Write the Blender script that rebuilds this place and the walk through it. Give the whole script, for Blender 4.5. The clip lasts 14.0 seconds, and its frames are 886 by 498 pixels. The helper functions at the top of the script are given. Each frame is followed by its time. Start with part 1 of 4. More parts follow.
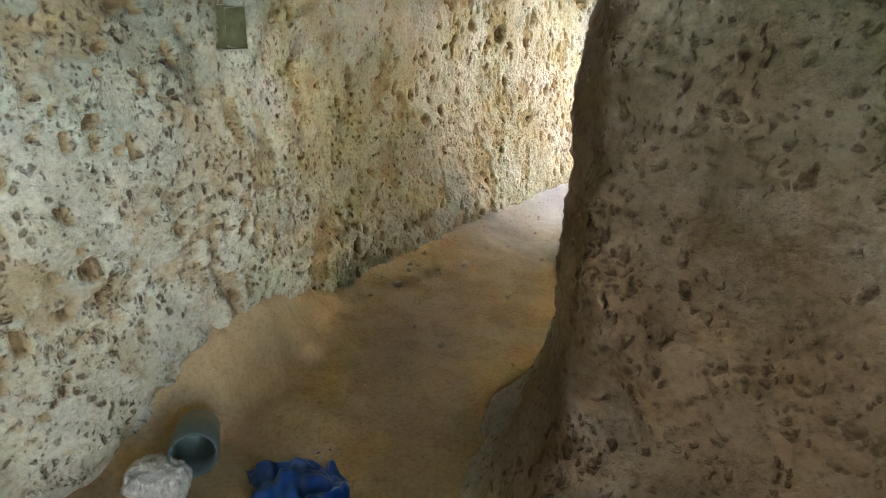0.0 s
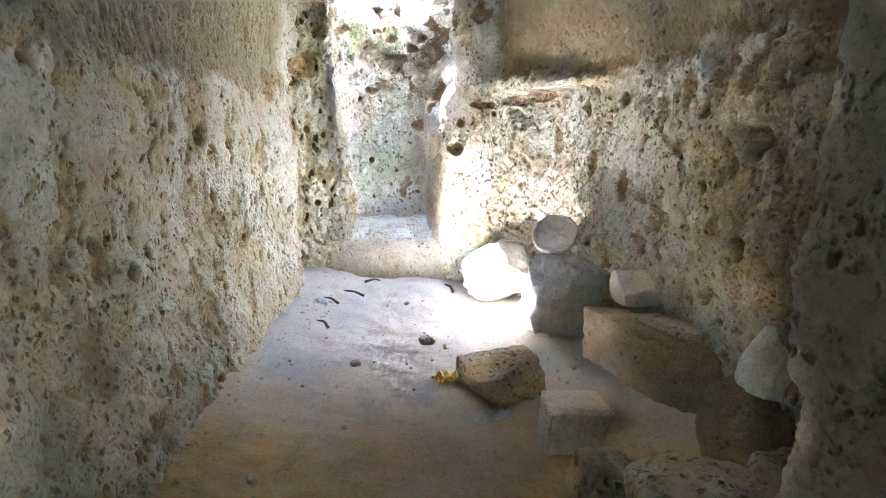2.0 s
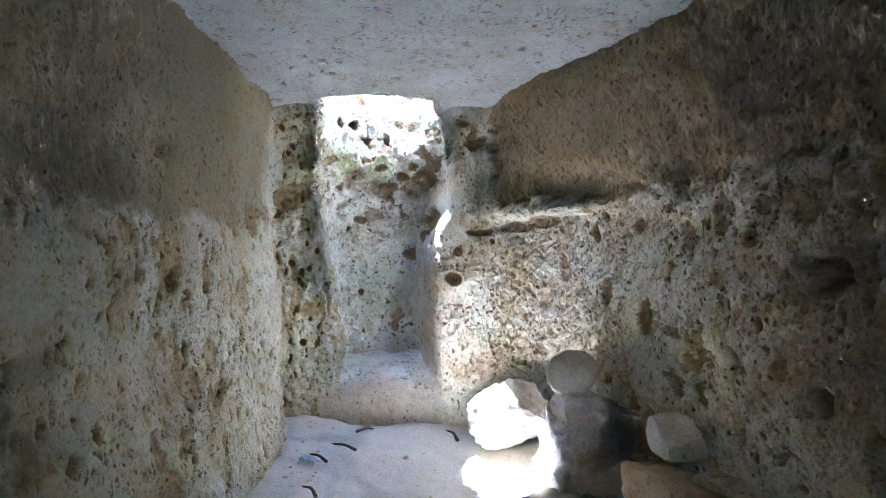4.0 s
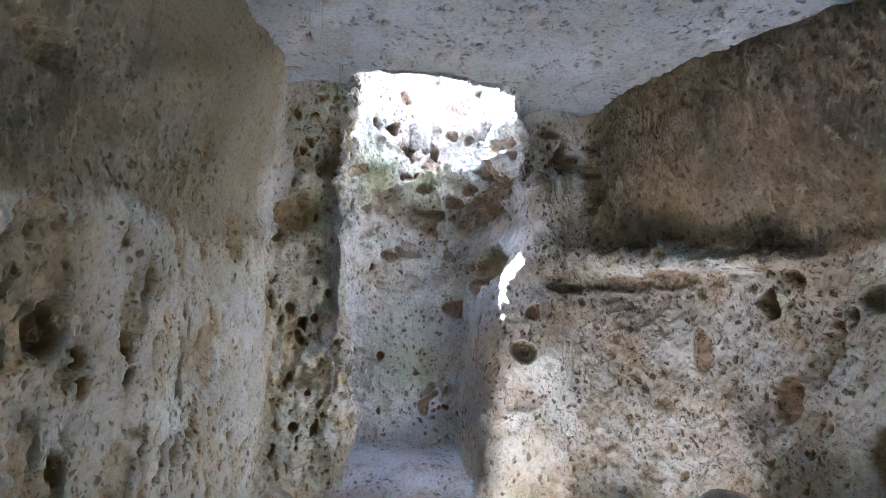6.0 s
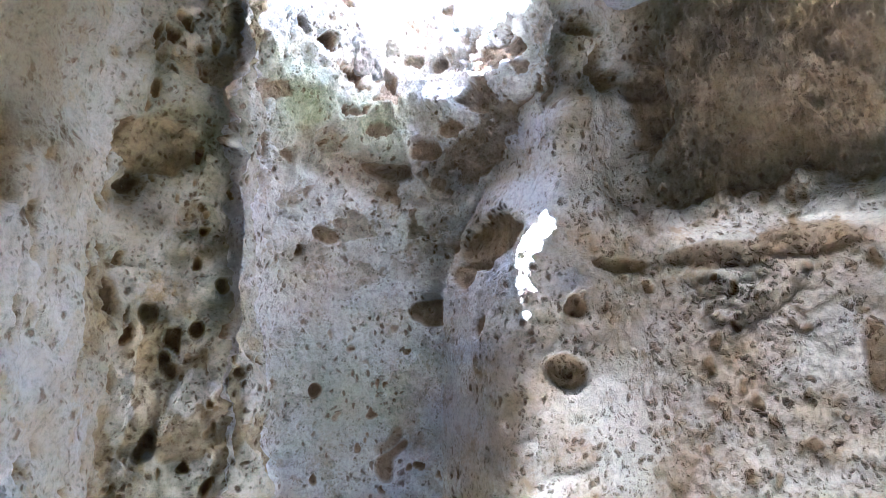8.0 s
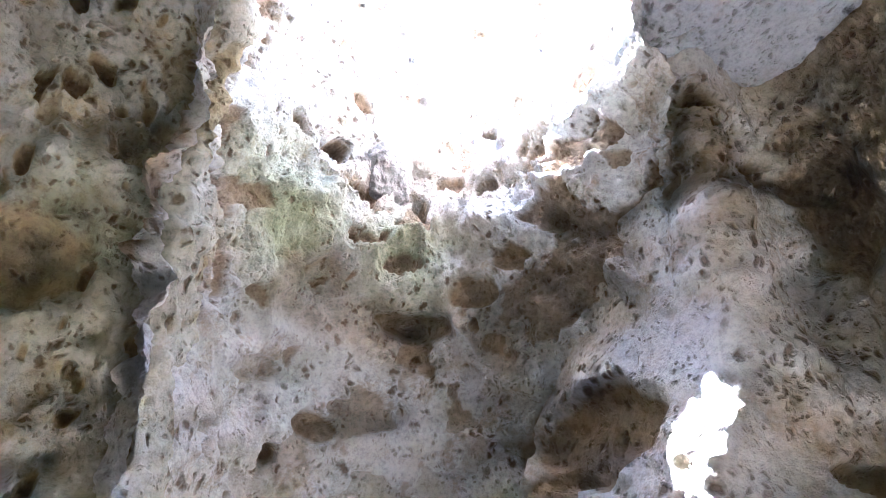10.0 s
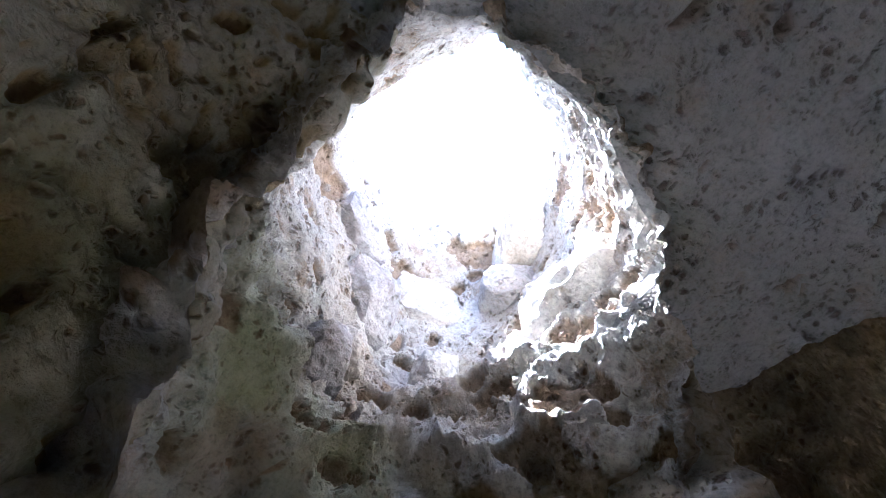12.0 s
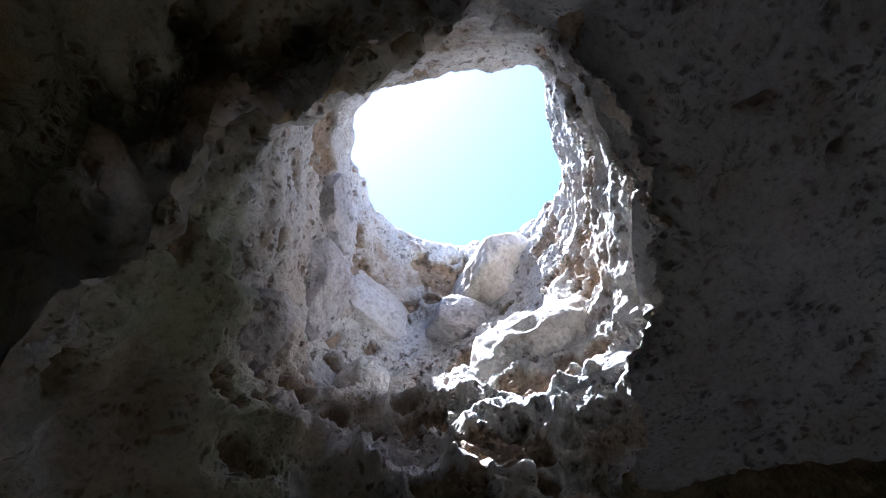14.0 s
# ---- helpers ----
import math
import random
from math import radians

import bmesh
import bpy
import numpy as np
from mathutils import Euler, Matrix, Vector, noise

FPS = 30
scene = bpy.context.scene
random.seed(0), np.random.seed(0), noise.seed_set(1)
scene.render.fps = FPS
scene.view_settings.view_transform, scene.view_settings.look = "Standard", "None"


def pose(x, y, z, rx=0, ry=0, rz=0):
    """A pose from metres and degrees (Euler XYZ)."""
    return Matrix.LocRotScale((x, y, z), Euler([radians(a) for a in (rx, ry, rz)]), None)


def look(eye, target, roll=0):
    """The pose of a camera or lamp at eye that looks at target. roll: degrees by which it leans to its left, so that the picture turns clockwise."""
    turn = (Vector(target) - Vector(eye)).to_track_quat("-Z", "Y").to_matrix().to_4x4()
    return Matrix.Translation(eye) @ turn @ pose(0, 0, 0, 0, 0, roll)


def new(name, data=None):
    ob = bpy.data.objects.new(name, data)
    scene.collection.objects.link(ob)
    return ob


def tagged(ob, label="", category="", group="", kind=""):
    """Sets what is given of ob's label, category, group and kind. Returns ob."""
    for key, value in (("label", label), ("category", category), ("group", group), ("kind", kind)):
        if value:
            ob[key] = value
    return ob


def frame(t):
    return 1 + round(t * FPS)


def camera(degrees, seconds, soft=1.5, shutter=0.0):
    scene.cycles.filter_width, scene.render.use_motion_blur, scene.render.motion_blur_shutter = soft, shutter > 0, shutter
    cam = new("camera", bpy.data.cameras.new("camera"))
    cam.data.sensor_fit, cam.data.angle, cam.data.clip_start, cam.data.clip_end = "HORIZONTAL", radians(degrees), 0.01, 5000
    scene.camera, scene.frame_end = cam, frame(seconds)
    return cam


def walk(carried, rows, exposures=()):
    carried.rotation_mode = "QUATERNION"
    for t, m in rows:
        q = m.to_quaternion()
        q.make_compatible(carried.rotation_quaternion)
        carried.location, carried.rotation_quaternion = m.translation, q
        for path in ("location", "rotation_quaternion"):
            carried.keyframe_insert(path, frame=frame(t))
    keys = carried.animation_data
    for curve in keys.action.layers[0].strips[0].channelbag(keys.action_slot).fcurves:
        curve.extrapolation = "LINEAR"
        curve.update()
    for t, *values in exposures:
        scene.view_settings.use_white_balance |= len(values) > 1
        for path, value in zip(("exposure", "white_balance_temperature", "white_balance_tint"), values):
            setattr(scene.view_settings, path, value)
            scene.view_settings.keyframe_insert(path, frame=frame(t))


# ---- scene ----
cam = camera(75.5, 14.0, soft=1.0)
# seconds, place, turn
PATH = [
    (0.0, 1.312, 0.032, 1.193, 69.76, -1.60, 41.76),
    (0.5, 0.934, 0.152, 1.188, 72.70, -1.88, 32.33),
    (1.0, 0.604, 0.220, 1.213, 74.61, 0.49, 16.57),
    (1.5, 0.352, 0.412, 1.251, 74.73, -1.89, 7.68),
    (2.0, 0.227, 0.521, 1.259, 78.13, -0.18, 2.68),
    (2.5, 0.207, 0.536, 1.280, 85.62, 1.81, 0.09),
    (3.0, 0.193, 0.550, 1.311, 88.89, 1.97, 0.06),
    (5.5, -0.195, 1.801, 1.344, 90.67, -2.10, 0.26),
    (6.0, -0.276, 2.096, 1.324, 95.31, -3.58, -0.12),
    (6.5, -0.382, 2.442, 1.314, 94.46, -0.32, -0.81),
    (7.0, -0.437, 2.785, 1.222, 96.08, -0.92, -4.45),
    (9.3, -0.425, 3.743, 1.229, 104.13, -0.90, -8.45),
    (9.5, -0.436, 3.842, 1.204, 108.72, -0.48, -7.87),
    (10.0, -0.434, 4.015, 1.331, 117.33, -1.11, -5.78),
    (10.5, -0.430, 4.046, 1.378, 126.06, -2.37, -6.43),
    (11.0, -0.545, 4.143, 1.335, 136.97, -2.29, -12.64),
    (11.5, -0.713, 4.329, 1.319, 138.90, -0.60, -23.35),
    (12.0, -0.806, 4.429, 1.322, 145.17, -0.46, -35.40),
    (12.5, -0.806, 4.515, 1.367, 149.84, -4.09, -49.21),
    (13.0, -0.795, 4.543, 1.372, 149.68, -4.85, -53.43),
    (13.5, -0.797, 4.544, 1.372, 149.82, -5.77, -53.95),
    (14.0, -0.802, 4.540, 1.372, 149.07, -6.36, -53.66),
]
EXPOSURES = [(0.0, 8.75, 5300, 6), (0.5, 8.85, 5200, 6), (1.0, 8.9, 4950, 8), (2.0, 8.3, 4700, 9), (3.0, 7.75, 4400, 8), (5.5, 6.9, 4450, 13), (7.0, 7.1, 4450, 15), (9.3, 7.5, 4600, 15), (10.0, 7.35, 4700, 18), (11.0, 6.3, 4700, 17), (12.5, 4.5, 4800, 16), (14.0, 3.35, 4850, 16)]
walk(cam, [(t, pose(x, y, z, a, b, c)) for t, x, y, z, a, b, c in PATH], EXPOSURES)

# ---- light: sun and sky down the shaft, daylight from the entrance behind ----
SUN_AWAY = Vector((-0.24, 0.31, 1.0)).normalized()
world = bpy.data.worlds.new("sky")
scene.world = world
world.use_nodes = True
wn = world.node_tree.nodes
sky = wn.new("ShaderNodeTexSky")
sky.sky_type, sky.sun_disc = "NISHITA", False
sky.sun_elevation = math.asin(SUN_AWAY.z)
sky.sun_rotation = math.atan2(SUN_AWAY.x, SUN_AWAY.y)
sky.air_density, sky.dust_density = 1.0, 0.7
wn["Background"].inputs["Strength"].default_value = 0.05
world.node_tree.links.new(sky.outputs["Color"], wn["Background"].inputs["Color"])
sun_data = bpy.data.lights.new("sun", "SUN")
sun_data.energy, sun_data.angle, sun_data.color = 5.0, radians(0.53), (1.0, 0.95, 0.86)
sun = new("sun", sun_data)
sun.matrix_world = look(SUN_AWAY * 20, (0, 0, 0))
door_data = bpy.data.lights.new("entrance_daylight", "AREA")
door_data.shape, door_data.size, door_data.size_y, door_data.energy = "RECTANGLE", 0.7, 1.3, 0.013
door_data.color = (0.92, 0.96, 1.0)
door_data.spread = radians(50)
door_light = new("entrance_daylight", door_data)
door_light.matrix_world = look((2.40, -0.05, 0.95), (-0.3, 0.10, 0.65))


# ---- materials ----
def node_material(name):
    m = bpy.data.materials.new(name)
    m.use_nodes = True
    return m, m.node_tree.nodes, m.node_tree.links, m.node_tree.nodes["Principled BSDF"]


def noise_node(nodes, links, coord, scale, detail=4.0, rough=0.6, stretch=None):
    n = nodes.new("ShaderNodeTexNoise")
    n.inputs["Scale"].default_value, n.inputs["Detail"].default_value, n.inputs["Roughness"].default_value = scale, detail, rough
    if stretch:
        mp = nodes.new("ShaderNodeMapping")
        mp.inputs["Rotation"].default_value = stretch[1]
        mp.inputs["Scale"].default_value = stretch[0]
        links.new(coord, mp.inputs["Vector"])
        coord = mp.outputs["Vector"]
    links.new(coord, n.inputs["Vector"])
    return n.outputs["Fac"]


def ramp(nodes, links, fac, stops):
    r = nodes.new("ShaderNodeValToRGB")
    while len(r.color_ramp.elements) < len(stops):
        r.color_ramp.elements.new(0.5)
    for e, (p, c) in zip(r.color_ramp.elements, stops):
        e.position, e.color = p, (*c, 1) if len(c) == 3 else c
    links.new(fac, r.inputs["Fac"])
    return r.outputs["Color"]


def mix(nodes, links, fac, a, b, mode="MIX"):
    n = nodes.new("ShaderNodeMix")
    n.data_type, n.blend_type = "RGBA", mode
    for socket, value in ((n.inputs[0], fac), (n.inputs[6], a), (n.inputs[7], b)):
        if isinstance(value, (int, float)):
            socket.default_value = value
        elif isinstance(value, tuple):
            socket.default_value = (*value, 1)
        else:
            links.new(value, socket)
    return n.outputs[2]


def grey(v):
    return (v, v, v)


def math_node(nodes, links, op, a, b=0.0, c=0.0):
    n = nodes.new("ShaderNodeMath")
    n.operation = op
    for socket, value in zip(n.inputs, (a, b, c)):
        if isinstance(value, (int, float)):
            socket.default_value = value
        else:
            links.new(value, socket)
    return n.outputs[0]


def between(nodes, links, value, lo, hi, a=0.0, b=1.0):
    n = nodes.new("ShaderNodeMapRange")
    for key, v in (("From Min", lo), ("From Max", hi), ("To Min", a), ("To Max", b)):
        n.inputs[key].default_value = v
    links.new(value, n.inputs["Value"])
    return n.outputs[0]


def rock(name, pale, warm, earth, bare, growth_and_shade=(), tool=0.0, bump=0.6, pit=0.9, second_tone=None):
    """Soft limestone: a pale crust in two tones, the tan stone that shows where the crust is gone, small holes with
    earth in them, grains, round tints for growth and for painted shade, strokes of the pick."""
    m, nodes, links, bsdf = node_material(name)
    coord = nodes.new("ShaderNodeNewGeometry").outputs["Position"]
    split = nodes.new("ShaderNodeSeparateXYZ")
    links.new(coord, split.inputs[0])
    tone = noise_node(nodes, links, coord, 2.1, 6, 0.68)
    col = ramp(nodes, links, tone, [(0.40, warm), (0.56, pale)])
    patch = ramp(nodes, links, noise_node(nodes, links, coord, 8.0, 7, 0.74), [(0.53, grey(0)), (0.66, grey(0.75))])
    col = mix(nodes, links, patch, col, bare)
    if second_tone:
        # a tone past a ragged line; on walls brown skin with shade painted in
        level, tint, amount, axis, fade, only = second_tone
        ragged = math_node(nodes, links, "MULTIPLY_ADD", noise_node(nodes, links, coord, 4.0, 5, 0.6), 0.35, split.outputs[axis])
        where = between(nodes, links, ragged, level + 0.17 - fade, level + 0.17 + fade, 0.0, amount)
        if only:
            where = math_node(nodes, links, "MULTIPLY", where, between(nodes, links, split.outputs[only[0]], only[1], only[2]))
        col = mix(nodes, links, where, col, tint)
    # round tints: growth, brown tone, and shade painted into the wall colour
    for centre, reach, tint in growth_and_shade:
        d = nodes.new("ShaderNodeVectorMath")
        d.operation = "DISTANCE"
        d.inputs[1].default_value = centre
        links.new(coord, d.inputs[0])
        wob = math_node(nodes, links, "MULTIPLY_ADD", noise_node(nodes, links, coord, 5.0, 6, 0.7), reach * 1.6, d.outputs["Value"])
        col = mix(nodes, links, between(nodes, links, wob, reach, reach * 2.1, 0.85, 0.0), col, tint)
    # bare softer stone in the hollows
    worn = nodes.new("ShaderNodeAttribute")
    worn.attribute_name = "bare"
    worn = worn.outputs["Fac"]
    soft = mix(nodes, links, between(nodes, links, noise_node(nodes, links, coord, 14, 5, 0.65), 0.35, 0.65), bare, tuple(0.72 * v for v in bare))
    col = mix(nodes, links, between(nodes, links, worn, 0.1, 0.75, 0.0, 0.9), col, soft)
    col = mix(nodes, links, between(nodes, links, worn, 0.85, 1.3, 0.0, 0.85), col, earth)
    grain = noise_node(nodes, links, coord, 75, 6, 0.78)
    col = mix(nodes, links, 0.65, col, ramp(nodes, links, grain, [(0.34, grey(0.42)), (0.5, grey(0.85)), (0.64, grey(1.0))]), "MULTIPLY")
    bsdf.inputs["Roughness"].default_value = 0.93
    bsdf.inputs["Specular IOR Level"].default_value = 0.15
    b1 = nodes.new("ShaderNodeBump")
    b1.inputs["Strength"].default_value, b1.inputs["Distance"].default_value = bump, 0.03
    links.new(noise_node(nodes, links, coord, 42, 7, 0.74), b1.inputs["Height"])
    b2 = nodes.new("ShaderNodeBump")
    b2.inputs["Strength"].default_value, b2.inputs["Distance"].default_value = bump * 0.9, 0.010
    links.new(noise_node(nodes, links, coord, 150, 4, 0.7), b2.inputs["Height"])
    links.new(b1.outputs[0], b2.inputs["Normal"])
    last = b2
    dressed = where if second_tone else None
    if pit:
        warp = nodes.new("ShaderNodeTexNoise")
        warp.inputs["Scale"].default_value, warp.inputs["Detail"].default_value = 16, 4
        links.new(coord, warp.inputs["Vector"])
        shift = nodes.new("ShaderNodeVectorMath")
        shift.operation = "MULTIPLY_ADD"
        shift.inputs[1].default_value = (0.07, 0.07, 0.05)
        links.new(warp.outputs["Color"], shift.inputs[0])
        links.new(coord, shift.inputs[2])
        for scale, size, strength, rim, filled in ((30, 0.03, pit, 0.33, 0.8 * pit), (70, 0.014, pit, 0.36, 0.55 * pit)):
            vor = nodes.new("ShaderNodeTexVoronoi")
            vor.inputs["Scale"].default_value = scale
            squeeze = nodes.new("ShaderNodeMapping")
            squeeze.inputs["Scale"].default_value = (1.0, 1.0, 0.7)
            links.new(shift.outputs[0], squeeze.inputs["Vector"])
            links.new(squeeze.outputs[0], vor.inputs["Vector"])
            hollow = ramp(nodes, links, vor.outputs["Distance"], [(rim * 0.5, grey(0)), (rim, grey(1))])
            where = ramp(nodes, links, noise_node(nodes, links, coord, scale * 0.2, 4, 0.6), [(0.47, grey(0)), (0.54, grey(1))])
            hollow = mix(nodes, links, where, grey(1.0), hollow)
            b4 = nodes.new("ShaderNodeBump")
            b4.inputs["Strength"].default_value, b4.inputs["Distance"].default_value = strength, size
            links.new(hollow, b4.inputs["Height"])
            links.new(last.outputs[0], b4.inputs["Normal"])
            last = b4
            # brown earth lodged in the holes
            col = mix(nodes, links, math_node(nodes, links, "MULTIPLY_ADD", hollow, -filled, filled), col, earth)
    links.new(col, bsdf.inputs["Base Color"])
    if tool:
        b3 = nodes.new("ShaderNodeBump")
        b3.inputs["Strength"].default_value, b3.inputs["Distance"].default_value = tool, 0.04
        marks = noise_node(nodes, links, coord, 34, 3, 0.5, ((1.0, 1.0, 0.25), (0.45, 0.4, 0.0)))
        links.new(math_node(nodes, links, "MULTIPLY", marks, dressed), b3.inputs["Height"])
        links.new(last.outputs[0], b3.inputs["Normal"])
        last = b3
    links.new(last.outputs[0], bsdf.inputs["Normal"])
    return m


def plain(name, color, rough=0.6, vary=0.25, scale=20, bump=0.2):
    m, nodes, links, bsdf = node_material(name)
    coord = nodes.new("ShaderNodeNewGeometry").outputs["Position"]
    n = noise_node(nodes, links, coord, scale, 5, 0.65)
    dark = tuple(c * (1 - vary) for c in color)
    links.new(ramp(nodes, links, n, [(0.3, dark), (0.7, color)]), bsdf.inputs["Base Color"])
    bsdf.inputs["Roughness"].default_value = rough
    b = nodes.new("ShaderNodeBump")
    b.inputs["Strength"].default_value, b.inputs["Distance"].default_value = bump, 0.005
    links.new(noise_node(nodes, links, coord, scale * 4, 5, 0.7), b.inputs["Height"])
    links.new(b.outputs[0], bsdf.inputs["Normal"])
    return m


EARTH, TAN = (0.16, 0.095, 0.045), (0.40, 0.27, 0.145)
# third tint dims the near foot of the wall; shade put into the colour
m_left = rock("limestone_left", (0.55, 0.50, 0.39), (0.46, 0.38, 0.245), (0.15, 0.09, 0.035), (0.42, 0.30, 0.14), [((-0.35, 0.55, 1.75), 0.75, (0.15, 0.19, 0.13)), ((-0.95, 4.85, 1.75), 0.16, (0.33, 0.30, 0.16)), ((-1.0, 2.0, 0.5), 0.8, (0.40, 0.33, 0.19))], tool=0.6, second_tone=(1.50, (0.28, 0.225, 0.125), 0.85, "Z", 0.03, ("Y", 4.7, 4.4)))
# pillar brown and green, wall tan: own colours, each darkened with painted shade
m_right = rock("limestone_right", (0.70, 0.64, 0.53), (0.56, 0.45, 0.31), EARTH, TAN, [((1.3, 0.75, 0.7), 1.0, (0.22, 0.125, 0.055)), ((1.4, 0.75, 1.6), 0.55, (0.085, 0.10, 0.022)), ((1.3, 2.5, 0.9), 0.8, (0.40, 0.275, 0.15))], tool=0.9, second_tone=(1.60, (0.27, 0.185, 0.085), 0.85, "Z", 0.03, ("X", 0.38, 0.48)))
m_ceiling = rock("limestone_ceiling", (0.54, 0.525, 0.50), (0.46, 0.435, 0.39), (0.16, 0.12, 0.09), (0.46, 0.38, 0.30), pit=0.8)
m_shaft = rock("limestone_shaft", (0.74, 0.70, 0.63), (0.65, 0.57, 0.46), EARTH, (0.42, 0.285, 0.165), [((-0.68, 5.20, 2.02), 0.22, (0.47, 0.46, 0.24)), ((-0.42, 5.36, 1.98), 0.15, (0.47, 0.45, 0.25)), ((-0.5, 5.42, 1.0), 0.3, (0.46, 0.45, 0.32))], bump=0.7)
m_stone = rock("loose_limestone", (0.56, 0.45, 0.31), (0.47, 0.35, 0.22), (0.2, 0.13, 0.07), (0.36, 0.26, 0.16))
m_brown = rock("brown_limestone", (0.45, 0.315, 0.185), (0.37, 0.245, 0.13), (0.16, 0.10, 0.05), (0.30, 0.20, 0.11), pit=0.6)
m_pale = rock("pale_limestone", (0.74, 0.69, 0.61), (0.64, 0.56, 0.45), (0.3, 0.22, 0.14), (0.46, 0.37, 0.27), bump=0.5, pit=0.3)
m_grey = rock("weathered_stone", (0.62, 0.58, 0.54), (0.50, 0.45, 0.40), (0.24, 0.18, 0.13), (0.38, 0.31, 0.25), pit=0.5)
m_sand = rock("sandy_floor", (0.50, 0.36, 0.19), (0.42, 0.28, 0.13), (0.26, 0.18, 0.10), (0.36, 0.25, 0.13), bump=0.45, pit=0.0, second_tone=(3.0, (0.58, 0.55, 0.50), 0.75, "Y", 0.5, None))
m_ground = rock("dry_ground", (0.42, 0.34, 0.22), (0.30, 0.25, 0.14), (0.12, 0.10, 0.05), (0.16, 0.17, 0.07))


# ---- relief of rock ----
def lattice(ix, iy, iz, seed):
    h = (ix * 374761393 + iy * 668265263 + iz * 1274126177 + seed * 974634777) & 0xFFFFFFFF
    h = ((h ^ (h >> 13)) * 1103515245) & 0xFFFFFFFF
    h = ((h ^ (h >> 16)) * 2246822519) & 0xFFFFFFFF
    return ((h ^ (h >> 15)) & 0xFFFFFF) / float(0xFFFFFF)


def value_noise(p, seed=0):
    """Smooth noise from -1 to 1 at points (n, 3)."""
    i = np.floor(p).astype(np.int64)
    f = p - i
    f = f * f * f * (f * (f * 6 - 15) + 10)
    out = np.zeros(len(p))
    for dx in (0, 1):
        wx = f[:, 0] if dx else 1 - f[:, 0]
        for dy in (0, 1):
            wy = f[:, 1] if dy else 1 - f[:, 1]
            for dz in (0, 1):
                wz = f[:, 2] if dz else 1 - f[:, 2]
                out += wx * wy * wz * lattice(i[:, 0] + dx, i[:, 1] + dy, i[:, 2] + dz, seed)
    return out * 2 - 1


TURN = np.array([[0.36, 0.48, -0.8], [-0.8, 0.6, 0.0], [0.48, 0.64, 0.6]])


def fbm(p, octaves=4, gain=0.5, seed=0):
    """Layers of smooth noise, each turned against the last so that no grid shows."""
    out, amp = np.zeros(len(p)), 1.0
    for o in range(octaves):
        p = p @ TURN
        out += amp * value_noise(p * 2.03 ** o + 17.3 * o, seed + o)
        amp *= gain
    return out


def pits(p, cell, chance, rmin, rmax, seed):
    """How deep each point lies inside the nearest of many scattered hollows, in metres."""
    p = p + 0.28 * cell * np.stack([value_noise(p / cell * 1.9 + k * 7.7, seed + 60 + k) for k in range(3)], 1)
    q = p / cell
    i = np.floor(q).astype(np.int64)
    deep = np.zeros(len(p))
    for dx in (-1, 0, 1):
        for dy in (-1, 0, 1):
            for dz in (-1, 0, 1):
                a, b, c = i[:, 0] + dx, i[:, 1] + dy, i[:, 2] + dz
                there = lattice(a, b, c, seed) < chance
                cx, cy, cz = (a + lattice(a, b, c, seed + 1)) * cell, (b + lattice(a, b, c, seed + 2)) * cell, (c + lattice(a, b, c, seed + 3)) * cell
                r = rmin + (rmax - rmin) * lattice(a, b, c, seed + 4) ** 1.4
                d2 = (p[:, 0] - cx) ** 2 + (p[:, 1] - cy) ** 2 + ((p[:, 2] - cz) * 0.85) ** 2
                rim = np.sqrt(np.maximum(r * r - d2, 0))
                deep = np.maximum(deep, np.where(there, np.minimum(rim * 2.6, r * 2.0), 0))
    return deep


def smooth(a, b, x):
    t = np.clip((x - a) / (b - a), 0, 1)
    return t * t * (3 - 2 * t)


def spline(points, n, coarse=None):
    """n points at even steps along a rounded line through the points; coarse(x, y) is true where the steps may be longer."""
    pts = np.array(points, float)
    ext = np.vstack([2 * pts[0] - pts[1], pts, 2 * pts[-1] - pts[-2]])
    out = []
    for k in range(len(pts) - 1):
        a, b, c, d = ext[k:k + 4]
        t = np.linspace(0, 1, 40, endpoint=False)[:, None]
        out.append(0.5 * (2 * b + (c - a) * t + (2 * a - 5 * b + 4 * c - d) * t ** 2 + (3 * b - a - 3 * c + d) * t ** 3))
    out = np.vstack([*out, pts[-1:]])
    s = np.concatenate([[0], np.cumsum(np.linalg.norm(np.diff(out, axis=0), axis=1))])
    if coarse is None:
        at = np.linspace(0, s[-1], n)
    else:
        step = np.diff(s) * np.where([coarse(*q) for q in out[1:]], 0.3, 1.0)
        w = np.concatenate([[0], np.cumsum(step)])
        at = np.interp(np.linspace(0, w[-1], n), w, s)
    return np.stack([np.interp(at, s, out[:, k]) for k in range(out.shape[1])], 1)


def closed_loop(points, per):
    """A rounded closed line with per steps from each point to the next."""
    pts = np.array(points, float)
    t = np.linspace(0, 1, per, endpoint=False)[:, None]
    out = []
    for k in range(len(pts)):
        a, b, c, d = (pts[(k + i) % len(pts)] for i in (-1, 0, 1, 2))
        out.append(0.5 * (2 * b + (c - a) * t + (2 * a - 5 * b + 4 * c - d) * t ** 2 + (3 * b - a - 3 * c + d) * t ** 3))
    return np.vstack(out)


def sheet_normals(g, closed=False):
    if closed:
        du = np.roll(g, -1, 0) - np.roll(g, 1, 0)
    else:
        du = np.gradient(g, axis=0)
    n = np.cross(du, np.gradient(g, axis=1))
    return n / np.maximum(np.linalg.norm(n, axis=2, keepdims=True), 1e-9)


